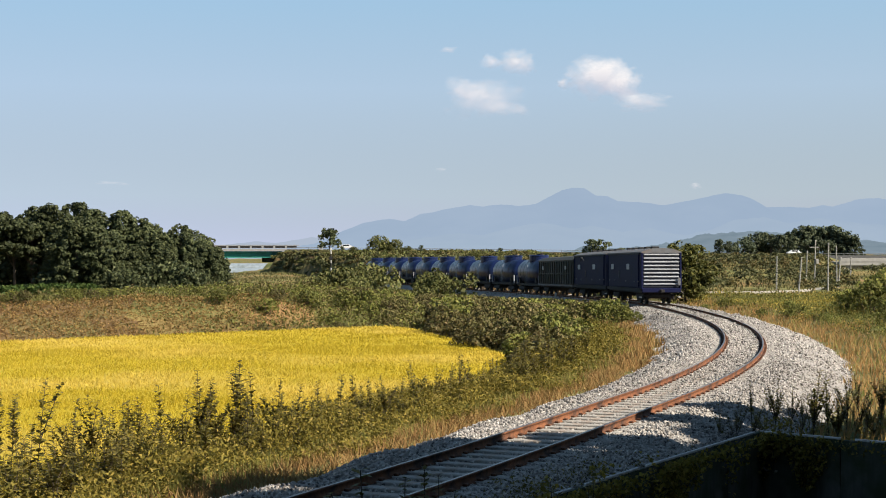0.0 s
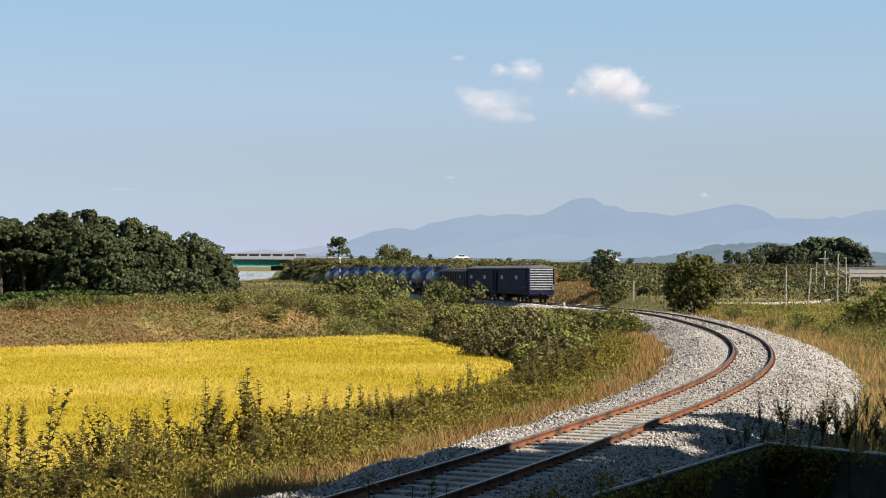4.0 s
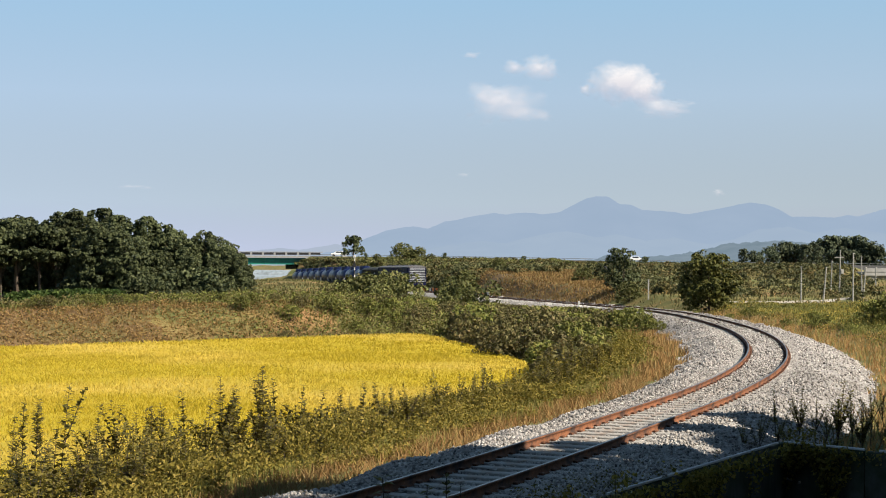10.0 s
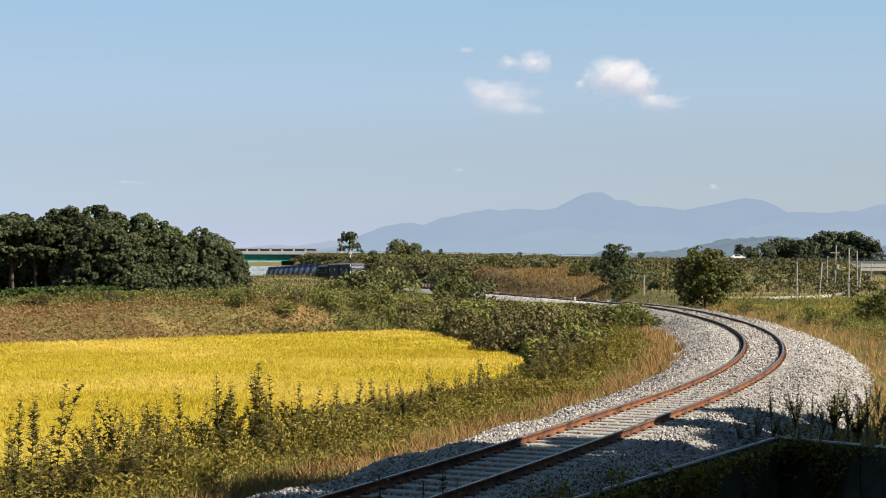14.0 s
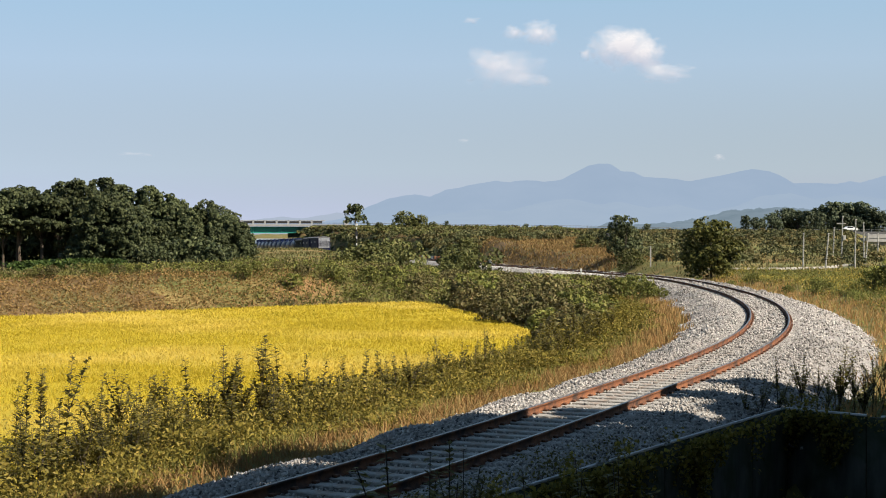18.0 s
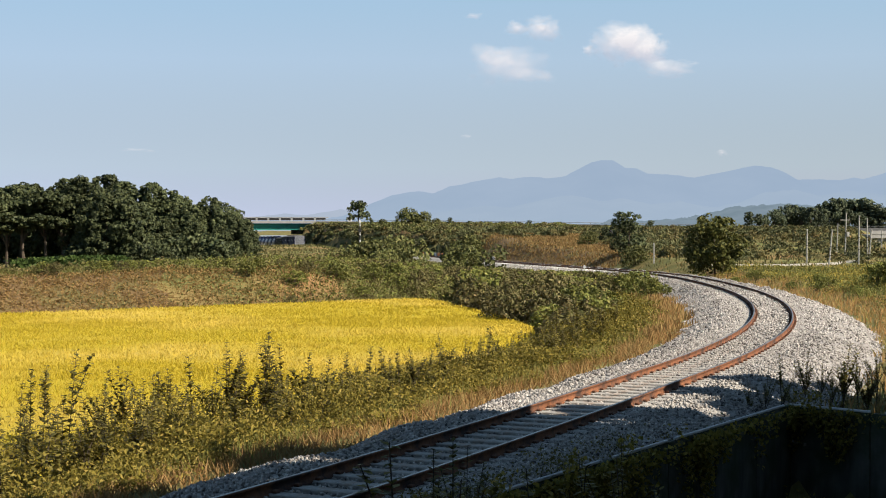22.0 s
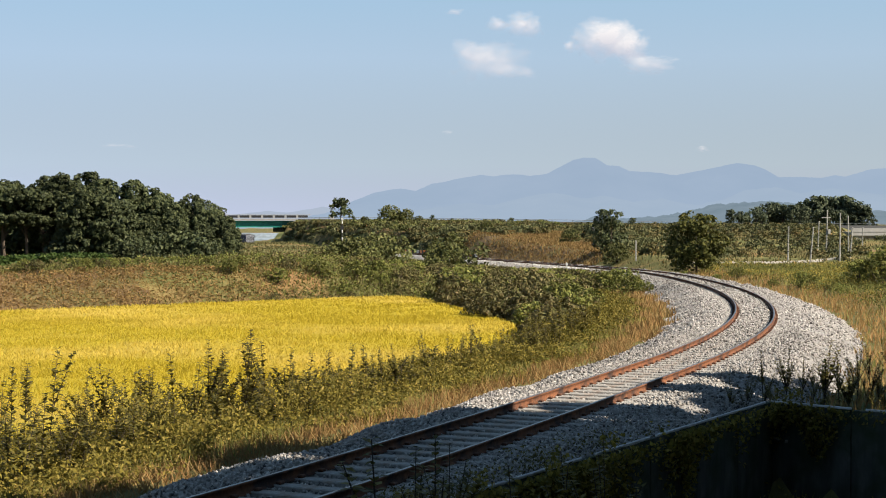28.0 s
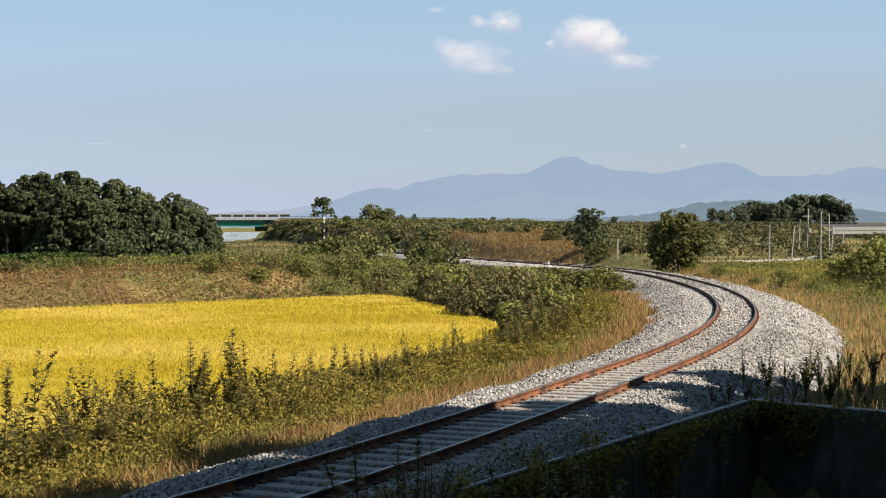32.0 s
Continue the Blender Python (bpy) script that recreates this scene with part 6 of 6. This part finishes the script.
def dirt_path():
    V = []
    pts = [(1225, 473), (1300, 472), (1400, 472), (1470, 470), (1518, 464), (1545, 469), (1580, 478), (1700, 490)]
    for px, py in pts:
        z = 130.0
        for _ in range(20):
            x = (px - 784) / F_PX * z
            g = float(ground(x, z)[0])
            z = 0.5 * z + 0.5 * (EYE[2] - g) * F_PX / (py - 394)
        for dz in (-1.4, 1.4):
            V.append((x, z + dz, float(ground(x, z + dz)[0]) + 0.12))
    F = [(2 * i, 2 * i + 2, 2 * i + 3, 2 * i + 1) for i in range(len(pts) - 1)]
    tagged(new("road", mesh_np("road", V, F, M_TRACKROAD)), "pale dirt track across the scrub", "dirt track", kind="structure")


dirt_path()


def flyover():
    root = tagged(empty("flyover", pose(88, 305, 0)), "grey concrete flyover with pale parapet", "bridge")
    part("deck", boxed(-3, 60, -1, 8, 0.5, 1.2), M_PARAPET, root, "pale concrete deck edge")
    part("parapet", boxed(-3, 60, -1.1, -0.8, 1.2, 1.95, bevel=0.03), M_PARAPET, root)
    part("beam", boxed(-2, 60, -0.4, 7, -0.6, 0.5), M_CONC, root, "grey concrete beam")
    for x in (4, 16, 28, 40):
        part("pier", boxed(x, x + 1.1, 0.5, 6, -4, -0.6, bevel=0.05), M_CONC, root)
    part("abutment", boxed(-3.2, -1.0, -0.6, 7.5, -4, 0.5), M_CONC, root)


flyover()


def car(label):
    root = tagged(empty("car"), label, "car", "cars on the far road")
    bm = bmesh.new()
    prof = [(-2.1, 0.35), (-2.15, 0.8), (-1.75, 0.95), (-1.1, 1.42), (0.7, 1.45), (1.3, 0.98), (2.05, 0.85), (2.1, 0.35)]
    rings = [[bm.verts.new((x, y, z)) for x, z in prof] for y in (-0.85, 0.85)]
    for k in range(len(prof)):
        j = (k + 1) % len(prof)
        bm.faces.new((rings[0][k], rings[0][j], rings[1][j], rings[1][k]))
    bm.faces.new(rings[0][::-1])
    bm.faces.new(rings[1])
    body = part("body", bm, M_CAR, root)
    for s in (-1, 1):
        part("window", boxed(-1.0, 0.75, s * 0.86 - 0.01, s * 0.86 + 0.01, 0.98, 1.36), M_GLASS, body)
        for x in (-1.3, 1.3):
            part("wheel", rod(bmesh.new(), (x, s * 0.72, 0.32), (x, s * 0.88, 0.32), 0.32, seg=14), M_UNDER, root)
    return root


def roadside_cabinet():
    root = tagged(empty("roadside_cabinet", pose(-26.6, 430.6, 3.85)), "small white cabinet beside the distant road", "cabinet")
    part("body", boxed(-0.55, 0.55, -0.5, 0.5, -0.6, 1.2, bevel=0.04), M_WHITE, root)
    part("roof", boxed(-0.62, 0.62, -0.6, 0.6, 1.204, 1.32, bevel=0.03), M_WHITE, root)


roadside_cabinet()
CAR_A, CAR_B = car("small white car driving on the far road"), car("small white car driving on the far road")


def bird():
    root = tagged(empty("bird"), "small dark bird flying up from the scrub", "bird")
    bm = bmesh.new()
    bmesh.ops.create_uvsphere(bm, u_segments=10, v_segments=6, radius=1)
    bmesh.ops.scale(bm, verts=bm.verts, vec=(0.05, 0.15, 0.055))
    rod(bm, (0, -0.12, 0), (0, -0.27, 0.0), 0.035, 0.05, 6)
    rod(bm, (0, 0.13, 0.02), (0, 0.2, 0.015), 0.03, 0.006, 6)
    part("body", bm, M_BLACK, root)
    wings = []
    for s in (-1, 1):
        bm = bmesh.new()
        top = [(0, 0.08, 0), (s * 0.16, 0.10, 0.0), (s * 0.30, 0.02, 0), (s * 0.17, -0.05, 0), (0, -0.08, 0)]
        up = [bm.verts.new((x, y, 0.008)) for x, y, z in top]
        dn = [bm.verts.new((x, y, -0.008)) for x, y, z in top]
        bm.faces.new(up if s < 0 else up[::-1])
        bm.faces.new(dn[::-1] if s < 0 else dn)
        for k in range(5):
            j = (k + 1) % 5
            bm.faces.new((up[k], up[j], dn[j], dn[k]))
        wings.append(part("wing", bm, M_BLACK, root, "dark wing"))
    return root, wings


BIRD, WINGS = bird()


# ---- sleepers, fastenings and ballast stones ----
def track_pieces():
    bm = boxed(-1.2, 1.2, -0.125, 0.125, -0.38, -0.148, bevel=0.015)
    sl = bpy.data.meshes.new("sleeper")
    bm.to_mesh(sl)
    bm.free()
    sl.materials.append(M_SLEEPER)
    bm = bmesh.new()
    for s in (-1, 1):
        box(bm, s * 0.10 - 0.045, s * 0.10 + 0.045, -0.06, 0.06, -0.15, -0.105, bevel=0.012)
    fs = bpy.data.meshes.new("fastening")
    bm.to_mesh(fs)
    bm.free()
    fs.materials.append(M_RUST)
    s0 = station(14.5)
    V, F, off = [], [], 0
    for k in range(700):
        s = s0 + 0.6 * k
        if s > S_FAR - 60:
            break
        p, t, r = on_line(s)
        m = Matrix((r, t, Vector((0, 0, 1)))).transposed().to_4x4()
        m.translation = p
        if k < 200:
            ob = under(new("sleeper", sl), track, m)
            if k < 110:
                for c in (-0.7525, 0.7525):
                    under(new("fastening", fs), ob, pose(c, 0, 0))
        else:
            V += [m @ v.co for v in sl.vertices]
            F += [tuple(i + off for i in f.vertices) for f in sl.polygons if len(f.vertices) == 4]
            off += len(sl.vertices)
    far = under(new("far_sleepers", mesh_np("far_sleepers", np.array([tuple(v) for v in V]), np.array(F), M_SLEEPER)), track)
    tagged(far, "distant concrete sleepers", kind="stuff")

    rnd = np.random.RandomState(77)
    prof_u = [p[0] for p in bed_profile]
    prof_v = [p[1] for p in bed_profile]
    octa = np.array([(1, 0, 0), (-1, 0, 0), (0, 1, 0), (0, -1, 0), (0, 0, 1), (0, 0, -1)], float)
    tri = np.array([(0, 2, 4), (2, 1, 4), (1, 3, 4), (3, 0, 4), (2, 0, 5), (1, 2, 5), (3, 1, 5), (0, 3, 5)])
    for y0, y1, dens, size in ((15, 32, 215, 0.036), (32, 52, 140, 0.041), (52, 82, 72, 0.050), (82, 125, 26, 0.068), (125, 190, 12, 0.08)):
        a, b = station(y0), station(y1)
        n = int((b - a) * 8.4 * dens)
        S, U = rnd.uniform(a, b, n), rnd.uniform(-4.1, 4.25, n)
        edge = np.abs(U + 0.1) - 3.2
        keep = rnd.rand(n) > np.clip(edge / 1.1, 0, 0.9)
        keep &= ~((np.abs(np.abs(U) - 0.7525) < 0.10))
        i = np.clip((S / STEP).astype(int), 0, len(PATH) - 1)
        if y0 < 31:
            lims = {k: wall_limit(Vector(PATH[k]), Vector(RIGHT[k])) for k in np.unique(i)}
            keep &= U < np.array([lims[k] for k in i])
        S, U = S[keep], U[keep]
        n = len(S)
        i = np.clip((S / STEP).astype(int), 0, len(PATH) - 1)
        P = PATH[i] + TAN[i] * (S / STEP - i)[:, None] * STEP + RIGHT[i] * U[:, None]
        P[:, 2] += np.interp(U, prof_u, prof_v) + rnd.uniform(-0.02, 0.03, n) * np.where(np.abs(U) < 0.66, 1.7, 0.4 + 0.6 * smoothstep(1.0, 1.8, np.abs(U))) + heaps(S, U)
        R = size * rnd.uniform(0.6, 1.35, (n, 1, 3))
        A = rnd.randn(n, 3, 3)
        Q, _ = np.linalg.qr(A)
        V = np.einsum("nij,nkj->nki", Q, octa[None] * R * rnd.uniform(0.75, 1.2, (n, 6, 1))) + P[:, None]
        F = (tri[None] + 6 * np.arange(n)[:, None, None]).reshape(-1, 3)
        ob = under(new("ballast_stones", mesh_np("ballast_stones", V.reshape(-1, 3), F, M_STONE)), track)
        tagged(ob, "loose pale crushed ballast stones", kind="stuff")


track_pieces()


# ---- everything that moves ----
def road_pose(px, right):
    z = 440.0
    for _ in range(6):
        x = (px - 784) / F_PX * z
        z = float(np.interp(x, [p[0] for p in ROAD_PTS], [p[1] for p in ROAD_PTS])) + (-2 if right else 2)
    x = (px - 784) / F_PX * z
    h = float(np.interp(x, [p[0] for p in ROAD_PTS], ROAD_TOP))
    return pose(x, z, h + 0.03, 0, 0, 2 if right else 182)


def motions():
    times = [0.5 * k for k in range(65)]
    for ob, s, length in TRAIN:
        walk(ob, [(t, wagon_pose(TRAIN_S0 + s + TRAIN_V * t, length)) for t in times])
    walk(CAR_A, [(t, road_pose(663 + 47 * t, True)) for t in times])
    walk(CAR_B, [(t, road_pose(1457 - 85 * t, False)) for t in times])
    flight = [(0, 1080, 408), (28.5, 1080, 408), (28.7, 1079, 398), (28.9, 1080, 370), (29.2, 1083, 282), (29.5, 1116, 198), (29.8, 1188, 92), (30.1, 1262, -25), (30.6, 1380, -180), (31.2, 1520, -340), (32, 1700, -520)]
    rows = []
    for t, px, py in flight:
        x, y, z = away(px, py, 110)
        rows.append((t, pose(x, y, max(z, float(ground(x, y)[0]) + 0.25), 35 if t > 28.5 else 0, 0, -30)))
    walk(BIRD, rows)
    for w, s in zip(WINGS, (-1, 1)):
        rows = [(0, pose(0, 0, 0, 0, s * 60, 0)), (28.4, pose(0, 0, 0, 0, s * 60, 0))]
        for k in range(36):
            rows.append((28.5 + 0.1 * k, pose(0, 0, 0, 0, -s * (38 if k % 2 else -32), 0)))
        walk(w, rows)
    drift = 4800 / F_PX
    for ob in clouds:
        p = ob.location.copy()
        walk(ob, [(0, Matrix.Translation(p + Vector((7, 0, -10)) * drift)), (23, Matrix.Translation(p)), (32, Matrix.Translation(p + Vector((-3, 0, 4)) * drift))])


motions()
